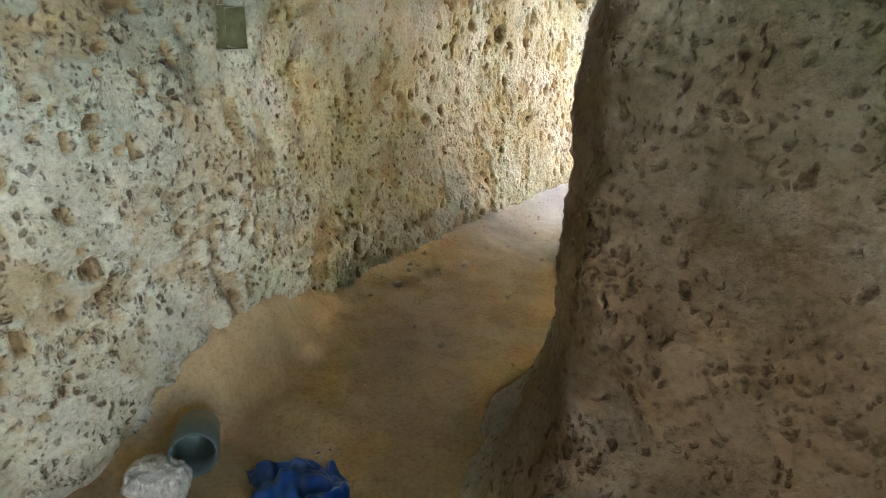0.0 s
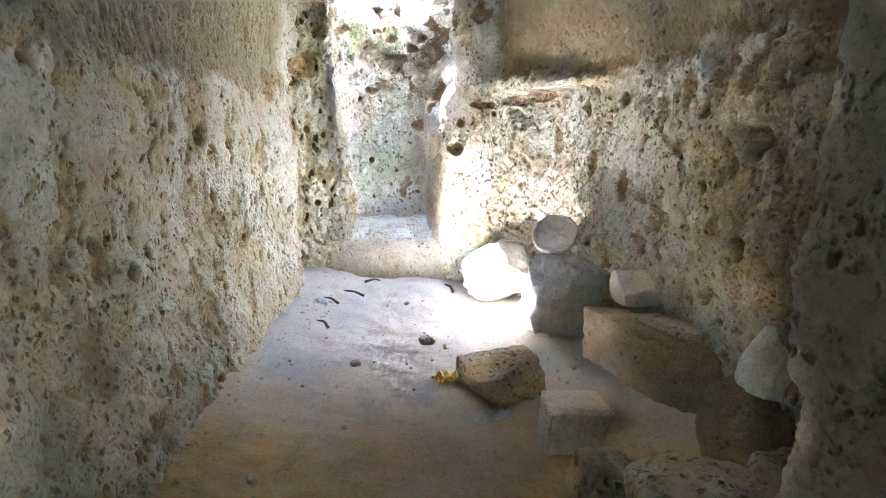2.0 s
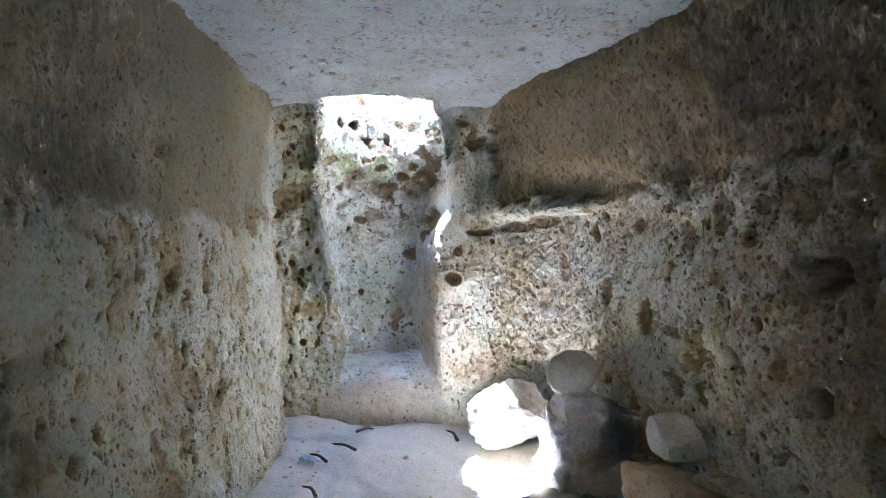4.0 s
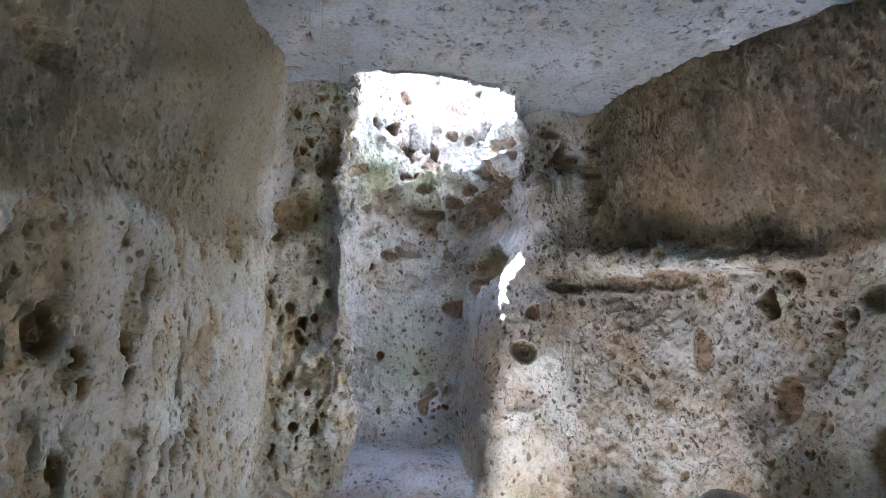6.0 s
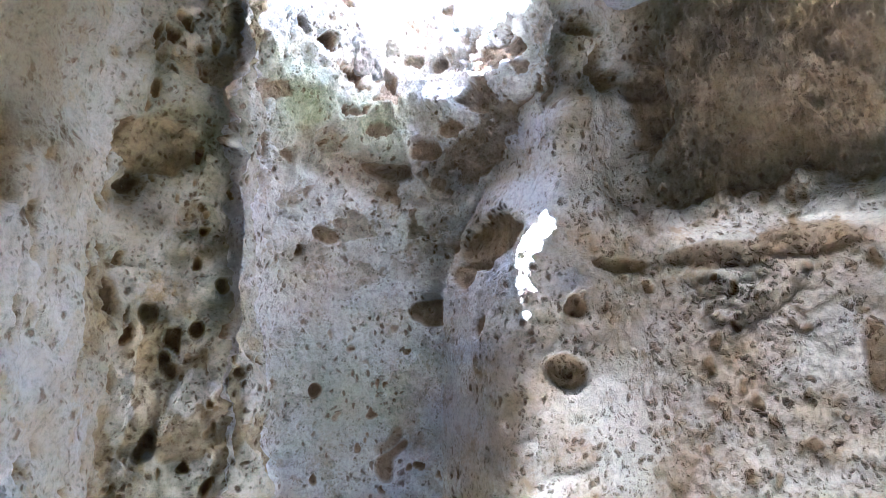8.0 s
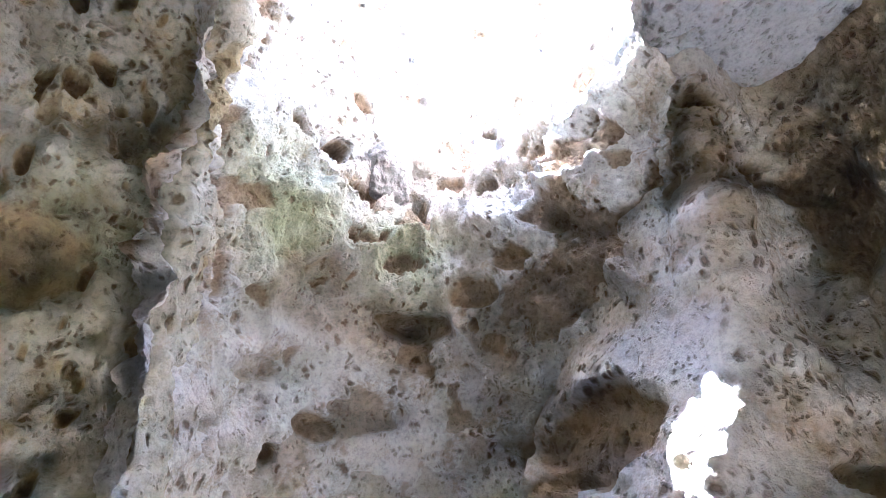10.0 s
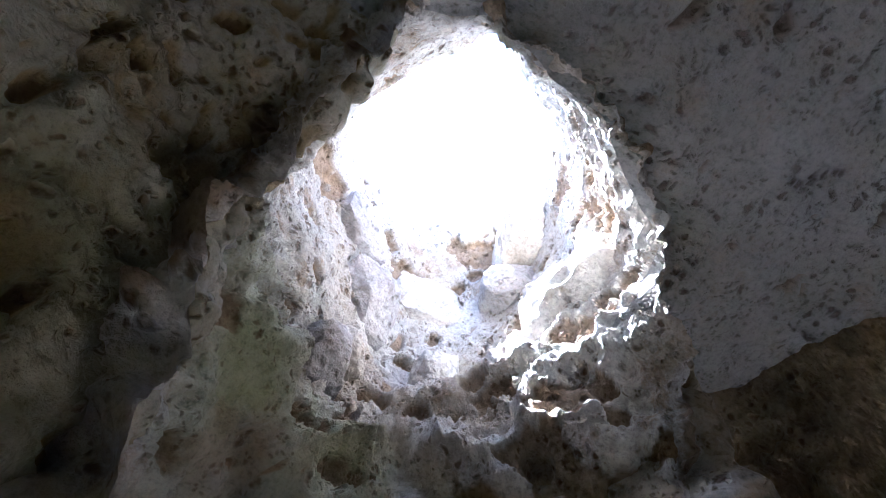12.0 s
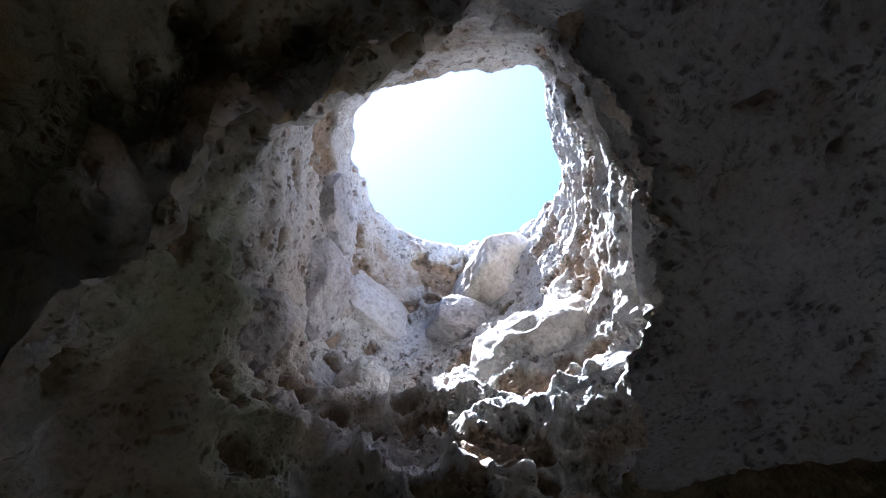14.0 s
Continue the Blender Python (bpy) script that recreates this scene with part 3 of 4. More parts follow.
# hollows and lobes of the niche and shaft: x, y, z, reach sideways, reach upwards, rise, bareness
SHAFT_FORMS = [
    (0.03, 5.26, 1.52, 0.24, 0.12, -0.10, 0.85), (-0.06, 5.35, 1.40, 0.12, 0.06, -0.05, 0.8), (-0.20, 5.38, 1.29, 0.12, 0.06, -0.06, 0.8), (-0.36, 5.34, 1.80, 0.10, 0.055, -0.08, 0.75), (-0.57, 5.24, 1.89, 0.07, 0.07, -0.08, 0.5),
    (-0.62, 5.30, 1.79, 0.03, 0.03, -0.04, 0.5), (-0.68, 5.33, 1.49, 0.033, 0.035, -0.06, 1.3), (-0.58, 5.36, 1.56, 0.06, 0.04, -0.04, 0.8), (-0.65, 5.38, 1.31, 0.018, 0.018, -0.05, 1.3), (-0.61, 5.42, 1.0, 0.032, 0.032, -0.06, 1.3), (-0.72, 5.26, 1.66, 0.08, 0.03, -0.03, 0.3),
    (-0.08, 5.14, 2.02, 0.045, 0.04, -0.06, 0.9), (-0.17, 5.22, 1.95, 0.07, 0.05, -0.06, 0.8), (-0.25, 5.29, 1.88, 0.08, 0.045, -0.05, 0.75), (-0.38, 5.44, 2.19, 0.035, 0.07, -0.14, 1.3), (-0.42, 5.36, 1.95, 0.07, 0.035, -0.05, 0.7),
    (-0.70, 5.22, 2.30, 0.05, 0.055, -0.10, 1.0), (-0.60, 5.31, 2.31, 0.04, 0.045, -0.10, 1.2), (-0.04, 5.09, 2.38, 0.04, 0.045, -0.12, 1.3), (-0.11, 5.61, 2.66, 0.04, 0.035, -0.07, 0.8), (-0.79, 4.98, 1.72, 0.09, 0.14, -0.05, 0.6),
    (-0.76, 5.12, 2.38, 0.04, 0.04, -0.05, 1.0), (-0.7, 5.1, 2.6, 0.05, 0.04, -0.05, 0.9), (-0.28, 5.48, 2.34, 0.045, 0.04, -0.05, 0.7), (-0.2, 5.42, 2.30, 0.045, 0.035, -0.05, 0.7), (-0.14, 5.34, 2.27, 0.05, 0.035, -0.05, 0.7),
    (-0.22, 5.50, 2.42, 0.045, 0.04, -0.04, 0.6), (-0.1, 5.3, 2.36, 0.05, 0.04, -0.05, 0.6), (-0.78, 5.0, 2.05, 0.06, 0.10, -0.05, 0.3), (-0.4, 5.38, 1.86, 0.02, 0.02, -0.04, 1.3),
    (-0.66, 5.24, 2.08, 0.14, 0.09, 0.05, 0.0), (-0.20, 5.30, 2.06, 0.14, 0.08, 0.045, 0.0), (-0.06, 5.12, 2.14, 0.11, 0.07, 0.04, 0.0), (-0.40, 5.38, 2.05, 0.12, 0.06, 0.04, 0.0), (-0.74, 5.05, 2.55, 0.12, 0.12, 0.04, 0.0),
    (-0.42, 5.42, 1.66, 0.22, 0.06, 0.035, 0.0), (-0.1, 5.34, 1.70, 0.16, 0.06, 0.03, 0.0), (-0.55, 5.40, 1.40, 0.14, 0.06, 0.025, 0.0), (-0.04, 5.2, 1.33, 0.14, 0.07, 0.05, 0.0), (-0.3, 5.5, 2.46, 0.10, 0.07, 0.05, 0.0),
]


def shaft_relief(p):
    up = smooth(1.45, 1.75, p[:, 2] + 0.1 * fbm(p * 4, 2, seed=60))
    top = smooth(2.35, 2.6, p[:, 2])
    crag = 1 - 2 * np.abs(fbm(p * 6.5, 4, seed=62))
    d = 0.03 * fbm(p * 3.0, 3, seed=61) + (0.010 + 0.014 * up) * (1 - 0.6 * top) * crag + (0.009 + 0.004 * up) * (1 - 0.5 * top) * fbm(p * 24, 4, 0.6, seed=63)
    lost, cut = crust(p * np.array([1, 1, 1.3]), 68, 6.0, 0.42, 0.030)
    rough = 0.5 + 0.5 * smooth(-0.2, 0.3, fbm(p * 2.7, 2, seed=69))
    hole = 0.9 * pits(p, 0.05, 0.5, 0.006, 0.020, 71) * rough * (1 - 0.7 * lost)
    hole = np.maximum(hole, 0.8 * pits(p, 0.2, 0.3, 0.012, 0.05, 81) * (0.3 + 0.7 * up))
    hole *= 1 - 0.6 * top
    d += cut - hole
    bare = np.maximum((0.25 + 0.45 * up) * lost, np.minimum(hole / 0.026, 1.15))
    lip = 1.90 + 0.9 * (p[:, 0] + 0.34) ** 2 + 0.05 * fbm(p * 3.5, 3, seed=66)
    over = p[:, 2] - lip
    inner = smooth(4.95, 5.2, p[:, 1])
    shelf = smooth(-0.03, 0.03, over) * smooth(0.28, 0.05, over)
    under = smooth(-0.30, -0.18, over) * smooth(0.0, -0.06, over)
    bare = np.maximum(bare, 0.5 * inner * under * smooth(-0.1, 0.3, fbm(p * 5, 3, seed=65)))
    scooped(p, SHAFT_FORMS, 67, d, bare)
    return d + inner * (0.025 * shelf - 0.02 * under), bare


loop_at = np.linspace(0, 8, NU, endpoint=False)
# segment 6.1 to 7.9 is the side towards the room
front = (loop_at > 6.08) & (loop_at < 7.95)
keep = ~(front[:, None] & (zs[None, :] < CEILING - 0.01))
g, bare = weathered(g, True, 1, shaft_relief)
shaft = sheet_mesh("wall_shaft", g, m_shaft, closed=True, keep=keep, bare=bare)
tagged(shaft, "eroded limestone niche and shaft open to sky", "wall", kind="structure")

# ceiling, ending at the edge of the shaft
NU, NV = 330, 520
xs = np.linspace(-1.45, 2.7, NU)
edge = np.interp(xs, [-1.45, -0.85, -0.76, -0.60, -0.33, 0.0, 0.04, 0.07, 2.7], [5.25, 5.25, 4.68, 4.58, 4.61, 4.74, 4.82, 5.25, 5.25])
edge = edge + np.where((xs > -0.72) & (xs < 0.0), 0.022 * fbm(np.stack([xs * 5, xs * 0, xs * 0], 1), 3, seed=90), 0)
v = np.linspace(0, 1, NV)
g = np.zeros((NU, NV, 3))
g[..., 0] = xs[:, None]
g[..., 1] = -1.85 + (edge[:, None] + 1.85) * v[None, :] ** 0.8
g[..., 2] = CEILING + 0.05 * smooth(-0.10, 0.0, g[..., 1] - edge[:, None])


def ceiling_relief(p):
    d = 0.03 * fbm(p * 1.4, 3, seed=91) + 0.008 * fbm(p * 9, 3, seed=92) + 0.003 * fbm(p * 40, 2, seed=93)
    edge_fade = smooth(0.0, 0.14, np.interp(p[:, 0], xs, edge) - p[:, 1])
    q = p * np.array([1, 0.75, 1])
    hole = edge_fade * np.maximum(pits(q, 0.08, 0.55, 0.008, 0.024, 101), pits(q, 0.25, 0.4, 0.015, 0.045, 102))
    return edge_fade * d - hole, np.minimum(hole / 0.018, 1.3)


g, bare = weathered(g, False, -1, ceiling_relief)
ceiling = sheet_mesh("ceiling", g, m_ceiling, flip=True, bare=bare)
tagged(ceiling, "pale pitted limestone ceiling", "ceiling", kind="structure")

# sandy floor, rising a little to the far end
NU, NV = 240, 420
xs, ys = np.linspace(-1.45, 2.7, NU), np.linspace(-1.9, 5.3, NV)
g = np.zeros((NU, NV, 3))
g[..., 0], g[..., 1] = xs[:, None], ys[None, :]
p = g.reshape(-1, 3)
z = 0.022 * fbm(p * 1.6, 3, seed=111) + 0.010 * fbm(p * 7, 3, seed=112) + 0.003 * fbm(p * 35, 2, seed=113)
z += 0.12 * smooth(4.0, 5.0, p[:, 1]) + 0.10 * smooth(-0.6, -1.1, p[:, 0]) + 0.05 * smooth(0.8, 1.3, p[:, 0])
# earth banked against the wall by the entrance
bank = p[:, 0] - np.interp(p[:, 1], [-0.6, 0.3, 0.92, 1.4, 1.9], [-0.24, -0.28, -0.42, -0.7, -0.92])
z += 0.30 * smooth(1.75, 1.0, p[:, 1]) * smooth(0.3, 0.8, p[:, 1]) * smooth(0.24, -0.02, bank + 0.05 * fbm(p * 4, 3, seed=115))
g[..., 2] = z.reshape(NU, NV)
FLOOR = g[..., 2].copy()
floor = sheet_mesh("floor", g, m_sand)
tagged(floor, "sandy earth floor of the rock-cut chamber", "floor", kind="structure")


def floor_at(x, y):
    i = int(round((x - xs[0]) / (xs[1] - xs[0])))
    j = int(round((y - ys[0]) / (ys[1] - ys[0])))
    return float(FLOOR[min(max(i, 0), NU - 1), min(max(j, 0), NV - 1)])


# raised sill of the niche
NUS, NVS = 110, 120
u = np.linspace(-0.85, 0.05, NUS)
prof = spline([(4.86, 0.02), (4.85, 0.2), (4.86, 0.34), (4.93, 0.42), (5.1, 0.5), (5.55, 0.54)], NVS)
gs = np.zeros((NUS, NVS, 3))
gs[..., 0], gs[..., 1], gs[..., 2] = u[:, None], prof[None, :, 0], prof[None, :, 1]
gs, bare = weathered(gs, False, 1, lambda p: (0.02 * fbm(p * 5, 3, seed=121) + 0.006 * fbm(p * 25, 3, seed=122), 0.5 * smooth(0.46, 0.38, p[:, 2])))
sill = sheet_mesh("sill_niche", gs, m_shaft, bare=bare)
tagged(sill, "raised earthy limestone sill of the niche", "sill", kind="structure")


# back wall with the entrance
def box(bm, lo, hi):
    vs = [bm.verts.new((x, y, z)) for x in (lo[0], hi[0]) for y in (lo[1], hi[1]) for z in (lo[2], hi[2])]
    for f in ((0, 1, 3, 2), (4, 6, 7, 5), (0, 4, 5, 1), (2, 3, 7, 6), (0, 2, 6, 4), (1, 5, 7, 3)):
        bm.faces.new([vs[i] for i in f])


def walled(name, boxes, label):
    bm = bmesh.new()
    for lo, hi in boxes:
        box(bm, lo, hi)
    me = bpy.data.meshes.new(name)
    bm.to_mesh(me)
    bm.free()
    me.materials.append(m_left)
    return tagged(new(name, me), label, "wall", kind="structure")


walled("wall_back", [((-0.7, -2.0, -0.2), (2.9, -1.65, 2.5))], "plain limestone wall closing the entry space")
walled("wall_entrance", [((2.45, -1.65, -0.2), (2.9, -0.85, 2.5)), ((2.45, -0.05, -0.2), (2.9, 0.8, 2.5)), ((2.45, -0.85, 1.7), (2.9, -0.05, 2.5))], "limestone wall with the entrance opening")

# open ground above, round the mouth of the shaft
ring = loops[-1]
NR = 60
centre = ring.mean(0)
r = np.concatenate([[0], np.geomspace(0.15, 80, NR - 1)])
away = ring - centre
away /= np.linalg.norm(away, axis=1, keepdims=True)
gg = np.zeros((240, NR, 3))
gg[..., :2] = ring[:, None, :] + away[:, None, :] * r[None, :, None]
blend = smooth(0, 2.5, r)[None, :]
gg[..., 2] = RIM_Z[:, None] * (1 - blend) + 3.3 * blend + (0.04 * fbm(gg.reshape(-1, 3) * 1.2, 3, seed=131)).reshape(240, NR) * np.minimum(r, 1)[None, :]
tagged(sheet_mesh("ground", gg, m_ground, closed=True, flip=True), "dry stony ground above the chamber", "ground", kind="structure")


# ---- things ----
def stone_mesh(name, dims, seed, square=0.5, cuts=5, rough=0.03, n=18):
    """A stone about dims across: square 0 is a pebble, 1 a hewn block; cuts: broken faces."""
    rng = np.random.RandomState(seed)
    lin = np.linspace(-1, 1, n + 1)
    seen = {}
    faces = []
    for axis in range(3):
        for side in (-1, 1):
            ids = {}
            for i in range(n + 1):
                for j in range(n + 1):
                    c = [0, 0, 0]
                    c[axis], c[(axis + 1) % 3], c[(axis + 2) % 3] = side, lin[i], lin[j]
                    key = tuple(round(v, 5) for v in c)
                    ids[i, j] = seen.setdefault(key, len(seen))
            for i in range(n):
                for j in range(n):
                    q = [ids[i, j], ids[i + 1, j], ids[i + 1, j + 1], ids[i, j + 1]]
                    faces.append(q if side > 0 else q[::-1])
    p = np.array(list(seen))
    ball = p / np.linalg.norm(p, axis=1, keepdims=True)
    p = ball * (1 - square) * 1.08 + p * square * 0.92
    for _ in range(cuts):
        d = rng.normal(size=3)
        d /= np.linalg.norm(d)
        reach = rng.uniform(0.72, 0.98)
        over = np.maximum(p @ d - reach, 0)
        p = p - over[:, None] * d
    half = np.array(dims) / 2
    p = p * half
    size = min(dims)
    nrm = ball
    p = p + nrm * (rough * size * 4 * fbm(p / size * 1.3 + seed, 3, seed=seed) * 0.25 + rough * size * 1.5 * (1 - 2 * np.abs(fbm(p / size * 4 + seed, 4, seed=seed + 3))))[:, None]
    p = p - nrm * (0.4 * pits(p + seed * 3.1, 0.07, 0.35, 0.004, 0.022, seed + 7))[:, None]
    p[:, 2] -= p[:, 2].min()
    me = bpy.data.meshes.new(name)
    me.from_pydata([tuple(v) for v in p], [], faces)
    me.polygons.foreach_set("use_smooth", np.ones(len(faces), dtype=bool))
    me.update()
    return me


def stone(name, label, dims, x, y, z=None, turn=0, tilt=(0, 0), seed=1, material=None, group="", category="stone", sink=0.02, **kw):
    me = stone_mesh(name, dims, seed, **kw)
    me.materials.append(material or m_stone)
    ob = new(name, me)
    ob.matrix_world = pose(x, y, (floor_at(x, y) if z is None else z) - sink, tilt[0], tilt[1], turn)
    return tagged(ob, label, category, group)


# chamber: fallen stones along the foot of the wall
RUBBLE = "fallen stones at the foot of the wall"
stone("long_block", "long rough brown limestone block lying by the wall", (0.98, 0.36, 0.31), 1.13, 3.28, turn=-67, seed=3, square=0.76, cuts=4, material=m_brown, rough=0.022, group=RUBBLE, n=26)
stone("white_block", "small pale squared stone resting on long block", (0.26, 0.22, 0.19), 1.13, 3.52, z=0.36, turn=10, seed=4, square=0.6, cuts=4, rough=0.008, material=m_pale, group=RUBBLE)
stone("thin_slab", "thin flat stone slab lying on long block", (0.36, 0.17, 0.04), 1.19, 3.12, z=0.355, turn=-60, seed=5, square=0.6, cuts=5, group=RUBBLE)
stone("boulder", "large grey-brown boulder beside the sunlit stone", (0.60, 0.54, 0.48), 0.84, 4.02, turn=25, seed=6, square=0.4, cuts=8, rough=0.035, material=m_grey, group=RUBBLE, n=26)
stone("boulder", "broken limestone boulder between wall and blocks", (0.34, 0.32, 0.40), 1.1, 3.9, turn=70, seed=7, square=0.4, cuts=8, group=RUBBLE)
stone("sunlit_boulder", "pale limestone boulder lit by the sun", (0.50, 0.42, 0.40), 0.45, 4.52, turn=12, seed=19, square=0.35, cuts=8, rough=0.04, material=m_pale, group=RUBBLE, n=26)
stone("base_stone", "squat brown stone beside the long block", (0.42, 0.36, 0.34), 1.32, 2.48, turn=35, seed=9, square=0.55, cuts=6, material=m_brown, rough=0.02, group=RUBBLE, n=22)
stone("angular_stone", "angular pale broken stone propped on a squat one", (0.26, 0.16, 0.27), 1.27, 2.42, z=0.37, turn=25, tilt=(8, 12), seed=10, square=0.6, cuts=7, rough=0.006, material=m_pale, group=RUBBLE)
stone("stone_block", "pale squared building stone on the sandy floor", (0.29, 0.24, 0.21), 0.65, 2.66, turn=8, tilt=(0, 3), seed=11, square=0.85, cuts=2, rough=0.007, material=m_pale, n=24)
stone("flat_stone", "flat brown stone slab with pitted top", (0.42, 0.34, 0.16), 0.40, 3.12, z=0.03, turn=20, tilt=(3, -3), seed=12, square=0.72, cuts=3, rough=0.02, material=m_stone, n=24)
stone("broken_stone", "broken angular stone near the pillar foot", (0.30, 0.28, 0.26), 0.66, 2.22, turn=40, tilt=(10, 8), seed=13, square=0.55, cuts=8, rough=0.012, material=m_stone, n=22)
stone("pillar_rubble", "heap stone leaning against the pillar foot", (0.44, 0.55, 0.46), 0.86, 1.74, turn=15, seed=14, square=0.45, cuts=8, rough=0.02, n=30)
stone("pillar_rubble", "heap stone leaning against the pillar foot", (0.42, 0.40, 0.30), 1.16, 2.02, turn=55, seed=15, square=0.35, cuts=8, rough=0.05, n=22)
for k, (x, y, s) in enumerate([(-0.02, 3.78, 0.10), (-0.38, 3.42, 0.06), (0.1, 3.7, 0.045), (-0.55, 2.35, 0.05), (-0.15, 2.2, 0.04), (0.22, 4.0, 0.05), (-0.62, 1.9, 0.05), (-0.3, 2.75, 0.035)]):
    stone("pebble", "small brown stone lying on the sandy floor", (s, s * 0.8, s * 0.6), x, y, turn=40 * k, seed=20 + k, square=0.35, cuts=5, n=8, group="small stones on the floor", sink=0.006)

# hollow dish-shaped stone leaning on the boulder
NUD, NVD = 48, 26
prof = spline([(0.0, 0.0), (0.07, 0.005), (0.12, 0.045), (0.145, 0.11), (0.135, 0.118), (0.10, 0.092), (0.05, 0.076), (0.0, 0.072)], NVD)
ang = np.linspace(0, 2 * math.pi, NUD, endpoint=False)
g = np.stack([prof[None, :, 0] * np.cos(ang)[:, None], prof[None, :, 0] * np.sin(ang)[:, None], np.repeat(prof[None, :, 1], NUD, 0)], -1)
g = g + (0.006 * fbm(g.reshape(-1, 3) * 18, 3, seed=141)).reshape(NUD, NVD)[..., None]
dish = sheet_mesh("stone_dish", g, m_pale, closed=True)
dish.matrix_world = pose(0.80, 4.22, 0.53, 46, 0, -20)
tagged(dish, "round hollowed pale stone dish tilted on boulder", "stone dish")


def crumpled(name, dims, seed, material, n=26, amp=0.3):
    """A crushed piece of film: a folded sheet with some thickness of folds."""
    u = np.linspace(-0.5, 0.5, n)
    g = np.zeros((n, n, 3))
    g[..., 0], g[..., 1] = u[:, None], u[None, :]
    p = g.reshape(-1, 3)
    fold = np.abs(fbm(p * 3.5 + seed, 3, seed=seed)) * amp + amp * 0.8 * np.maximum(0, 1 - 3.4 * (p[:, 0] ** 2 + p[:, 1] ** 2))
    side = np.stack([value_noise(p * 4 + 9 + seed, seed), value_noise(p * 4 + 31 + seed, seed + 1)], 1) * 0.05
    p = np.concatenate([p[:, :2] + side, fold[:, None]], 1) * np.array(dims)
    return sheet_mesh(name, p.reshape(n, n, 3), material)


m_blue = plain("blue_film", (0.02, 0.09, 0.42), 0.3, 0.5, 12)
m_yellow = plain("yellow_scrap", (0.75, 0.45, 0.05), 0.5)
m_film = plain("dirty_film", (0.50, 0.52, 0.54), 0.25)
m_pipe = plain("dull_green_plastic", (0.10, 0.12, 0.10), 0.5)
m_wood = plain("dry_twig", (0.09, 0.06, 0.04), 0.8)
bag = crumpled("plastic_bag", (0.34, 0.24, 0.15), 151, m_blue, 40)
bag.matrix_world = pose(0.25, 0.70, floor_at(0.25, 0.70) - 0.01, 0, 0, -25)
tagged(bag, "crumpled blue plastic bag on the sandy floor", "plastic bag")
scrap = crumpled("yellow_scrap", (0.13, 0.11, 0.10), 152, m_yellow)
scrap.matrix_world = pose(0.12, 3.24, floor_at(0.12, 3.24), 0, 0, 30)
tagged(scrap, "crumpled yellow scrap beside the flat stone", "litter")
film_piece = crumpled("plastic_film", (0.17, 0.10, 0.09), 153, m_film)
film_piece.matrix_world = pose(0.34, 2.88, floor_at(0.34, 2.88), 0, 0, 10)
tagged(film_piece, "crushed grey plastic film under the flat stone", "litter")
foil = crumpled("foil_scrap", (0.18, 0.09, 0.07), 154, m_film)
foil.matrix_world = pose(-0.8, 4.3, floor_at(-0.8, 4.3), 0, 0, -30)
tagged(foil, "pale crumpled scrap at the wall foot", "litter")


def tube(name, points, radius, material, sides=8):
    """A tapered twig or rod along the points."""
    line = spline(points, 24)
    d = np.gradient(line, axis=0)
    d /= np.linalg.norm(d, axis=1, keepdims=True)
    a = np.cross(d, (0.1, 0.2, 1.0))
    a /= np.linalg.norm(a, axis=1, keepdims=True)
    b = np.cross(d, a)
    ang = np.linspace(0, 2 * math.pi, sides, endpoint=False)[:, None, None]
    r = (radius * np.linspace(1, 0.45, 24))[None, :, None]
    return sheet_mesh(name, line[None] + r * (np.cos(ang) * a[None] + np.sin(ang) * b[None]), material, closed=True)


for k, (x, y, turn, size) in enumerate([(-0.62, 4.5, 150, 0.22), (-0.75, 4.35, 140, 0.20), (-0.7, 3.95, 130, 0.16), (0.08, 4.66, 110, 0.2), (-0.5, 4.7, 20, 0.12)]):
    c, s = math.cos(radians(turn)), math.sin(radians(turn))
    z = floor_at(x, y) + 0.012
    pts = [(x - c * size / 2, y - s * size / 2, z), (x + 0.01, y + 0.01, z + 0.012), (x + c * size / 2, y + s * size / 2, z + 0.002)]
    tagged(tube("twig", pts, 0.011, m_wood), "dark dry twig lying on the pale floor", "twig", "twigs on the floor")

# entry: cut end of a pipe and a pale stone by the wall
NUP = 32
prof = np.array([(0.0, 0.02), (0.05, 0.0), (0.062, 0.0), (0.066, 0.08), (0.066, 0.17), (0.058, 0.172), (0.056, 0.08), (0.054, 0.02), (0.0, 0.018)])
ang = np.linspace(0, 2 * math.pi, NUP, endpoint=False)
g = np.stack([prof[None, :, 0] * np.cos(ang)[:, None], prof[None, :, 0] * np.sin(ang)[:, None], np.repeat(prof[None, :, 1], NUP, 0)], -1)
cup = sheet_mesh("tin_cup", g, m_pipe, closed=True)
cup.matrix_world = pose(-0.17, 0.63, floor_at(-0.17, 0.63) + 0.06, 78, 0, 60)
tagged(cup, "dull dark open tin lying on its side", "tin")
stone("pale_stone", "rounded pale stone beside the dark tin", (0.16, 0.13, 0.12), -0.06, 0.46, turn=30, seed=16, square=0.3, cuts=5, material=m_pale)

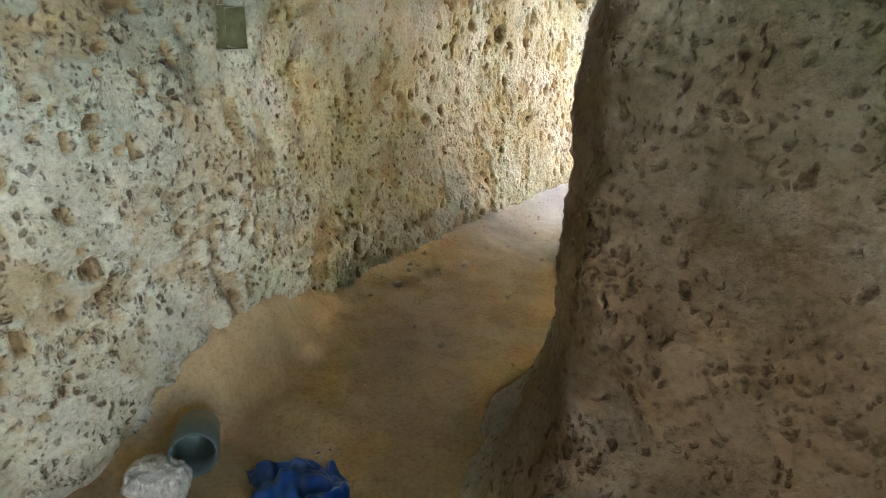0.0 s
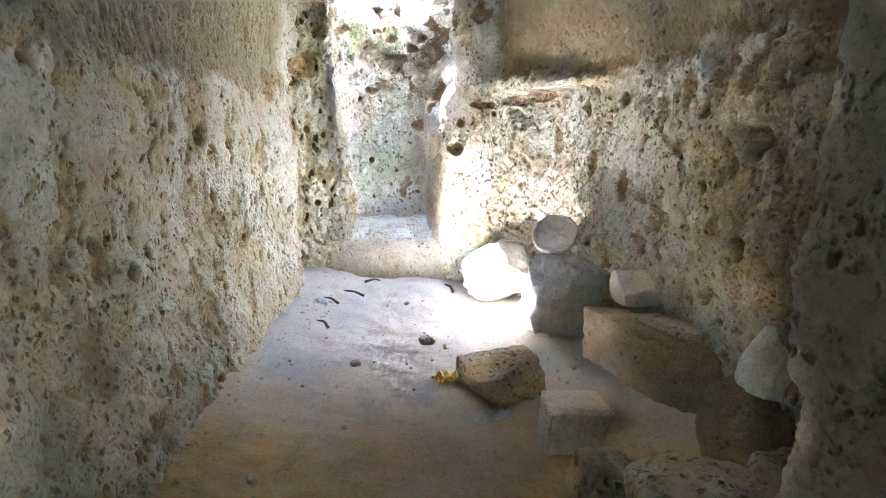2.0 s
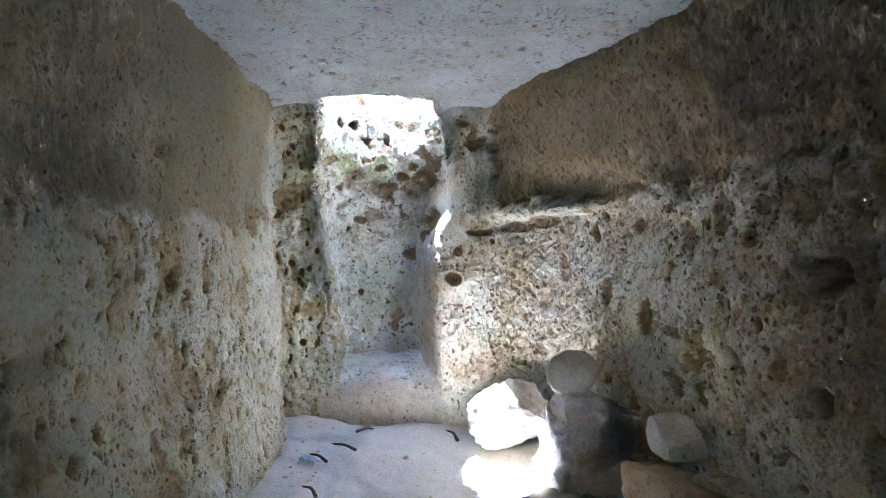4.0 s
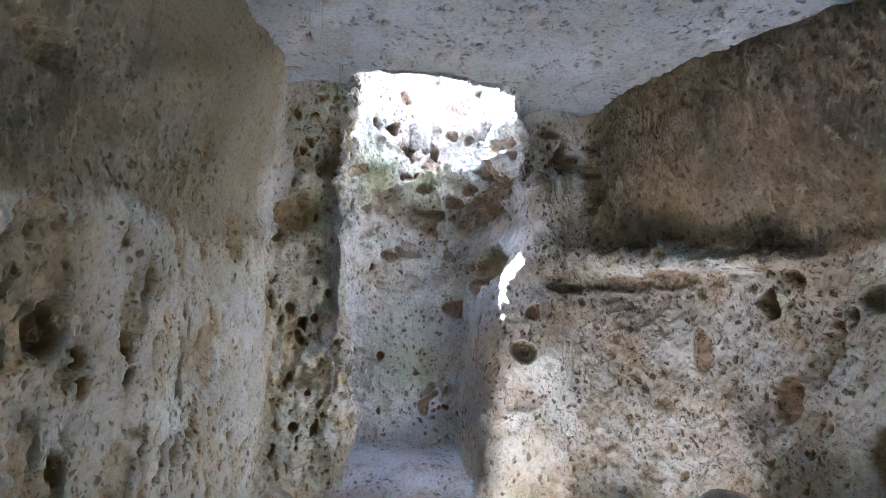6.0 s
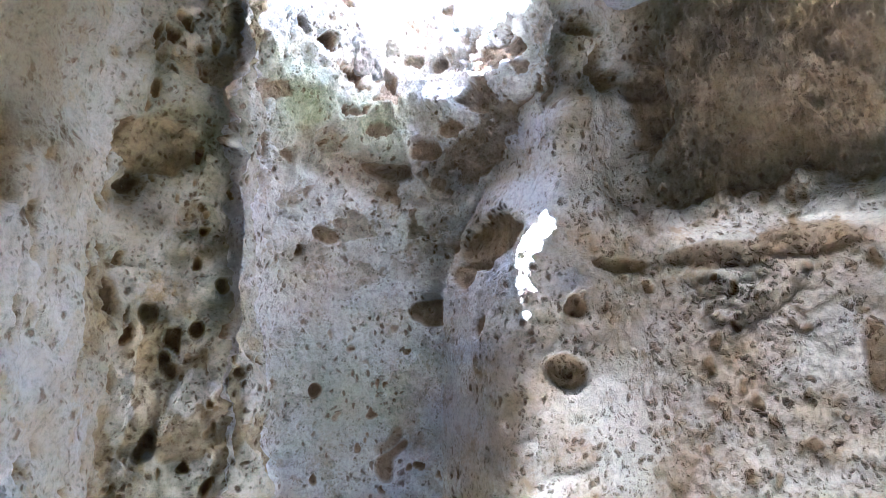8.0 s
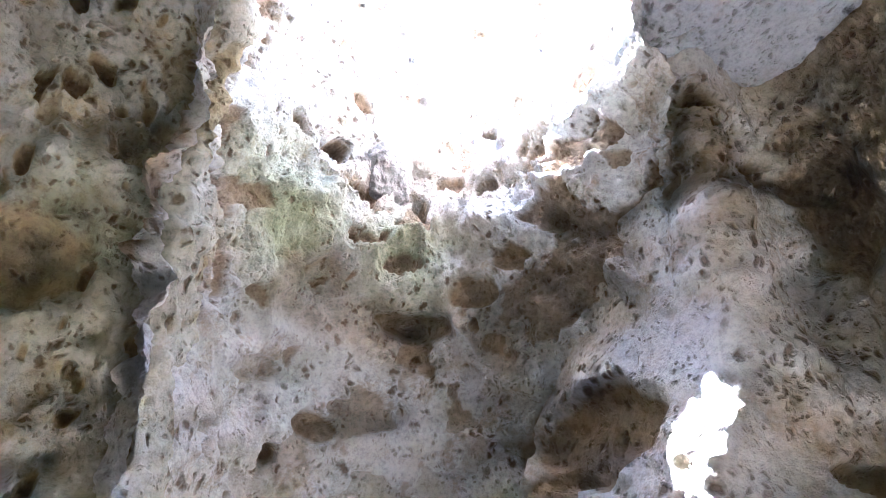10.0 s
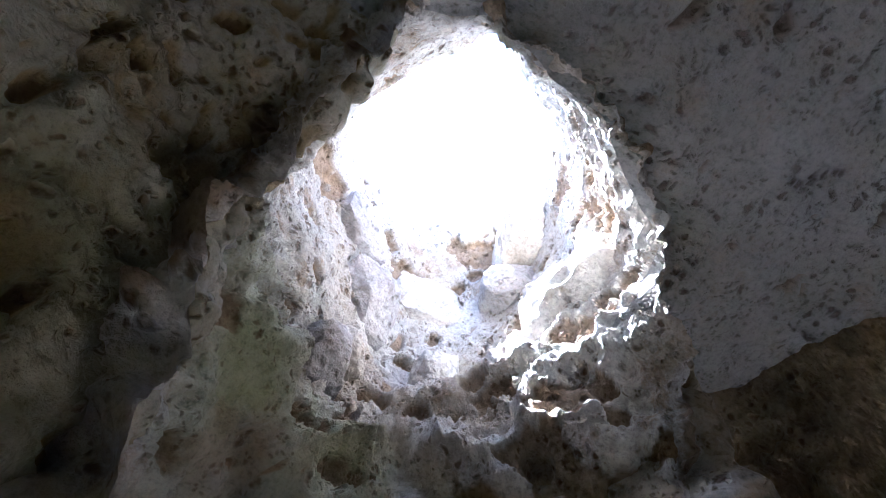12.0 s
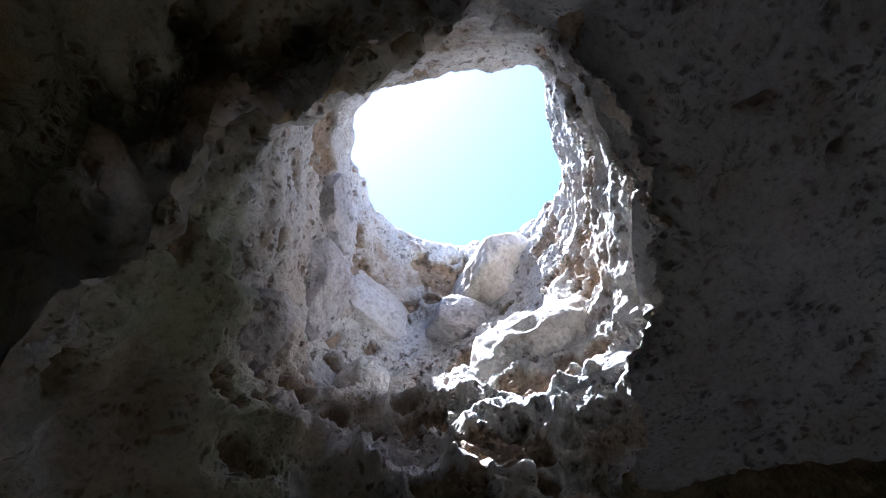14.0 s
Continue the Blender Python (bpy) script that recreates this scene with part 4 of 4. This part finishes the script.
# stones packed round the mouth of the shaft
MOUTH = "stones at the mouth of the shaft"
for k, (x, y, z, dims, turn, sq, mat, words) in enumerate([
    (-0.44, 5.55, 2.92, (0.28, 0.20, 0.24), 25, 0.6, m_grey, "cracked grey-white stone packed in the shaft"),
    (-0.33, 5.61, 2.64, (0.26, 0.20, 0.28), 15, 0.55, m_grey, "rough weathered stone packed in the shaft"),
    (0.00, 5.66, 2.86, (0.42, 0.22, 0.42), -8, 0.5, m_pale, "large smooth pale stone in the shaft wall"),
    (0.22, 5.30, 3.06, (0.30, 0.46, 0.30), -30, 0.55, m_pale, "pale overhanging block with a round hole"),
    (0.20, 5.42, 2.90, (0.26, 0.28, 0.17), -40, 0.5, m_grey, "flat stone wedged under the pale block"),
    (0.14, 5.01, 2.40, (0.26, 0.44, 0.28), 14, 0.4, m_pale, "rounded limestone ledge catching the sun"),
    (-0.46, 5.42, 2.22, (0.15, 0.13, 0.19), 30, 0.4, m_grey, "small stone wedged in a cleft"),
    (-0.40, 5.52, 2.36, (0.18, 0.14, 0.16), 60, 0.4, m_pale, "eroded stone on the shaft ledge"),
    (-0.02, 5.58, 2.50, (0.22, 0.16, 0.16), 80, 0.4, m_pale, "pitted pale stone on the shaft ledge"),
]):
    stone("shaft_stone", words, dims, x, y, z=z, turn=turn, tilt=(6 * math.sin(k * 2.1), 6 * math.cos(k * 1.7)), seed=40 + k, square=sq, cuts=6, rough=0.022, material=mat, group=MOUTH, n=34)

# grit and crumbs of rock over the floor
rng = np.random.RandomState(77)
verts, faces = [], []
for k in range(420):
    x, y = rng.uniform(-0.95, 1.15), rng.uniform(0.3, 4.75)
    if rng.rand() < 0.6:
        x = -0.9 + abs(rng.normal(0, 0.12)) if rng.rand() < 0.5 else 1.05 - abs(rng.normal(0, 0.25))
    if not (-1.0 < x < 1.2) or (x < -0.35 and y < 1.6):
        continue
    s = rng.uniform(0.004, 0.012) * (2.0 if rng.rand() < 0.1 else 1.0)
    z = floor_at(x, y) + s * 0.3
    o = len(verts)
    j = lambda: rng.uniform(0.6, 1.2) * s
    verts += [(x - j(), y, z), (x + j(), y, z), (x, y - j(), z), (x, y + j(), z), (x, y, z - s), (x + 0.3 * s, y, z + j() * 0.8)]
    faces += [(o + a, o + b, o + c + 0) for a, b, c in ((0, 2, 5), (2, 1, 5), (1, 3, 5), (3, 0, 5), (2, 0, 4), (1, 2, 4), (3, 1, 4), (0, 3, 4))]
me = bpy.data.meshes.new("grit")
me.from_pydata(verts, [], faces)
me.materials.append(m_stone)
tagged(new("grit", me), "crumbs of broken limestone over the floor", "grit", kind="stuff")
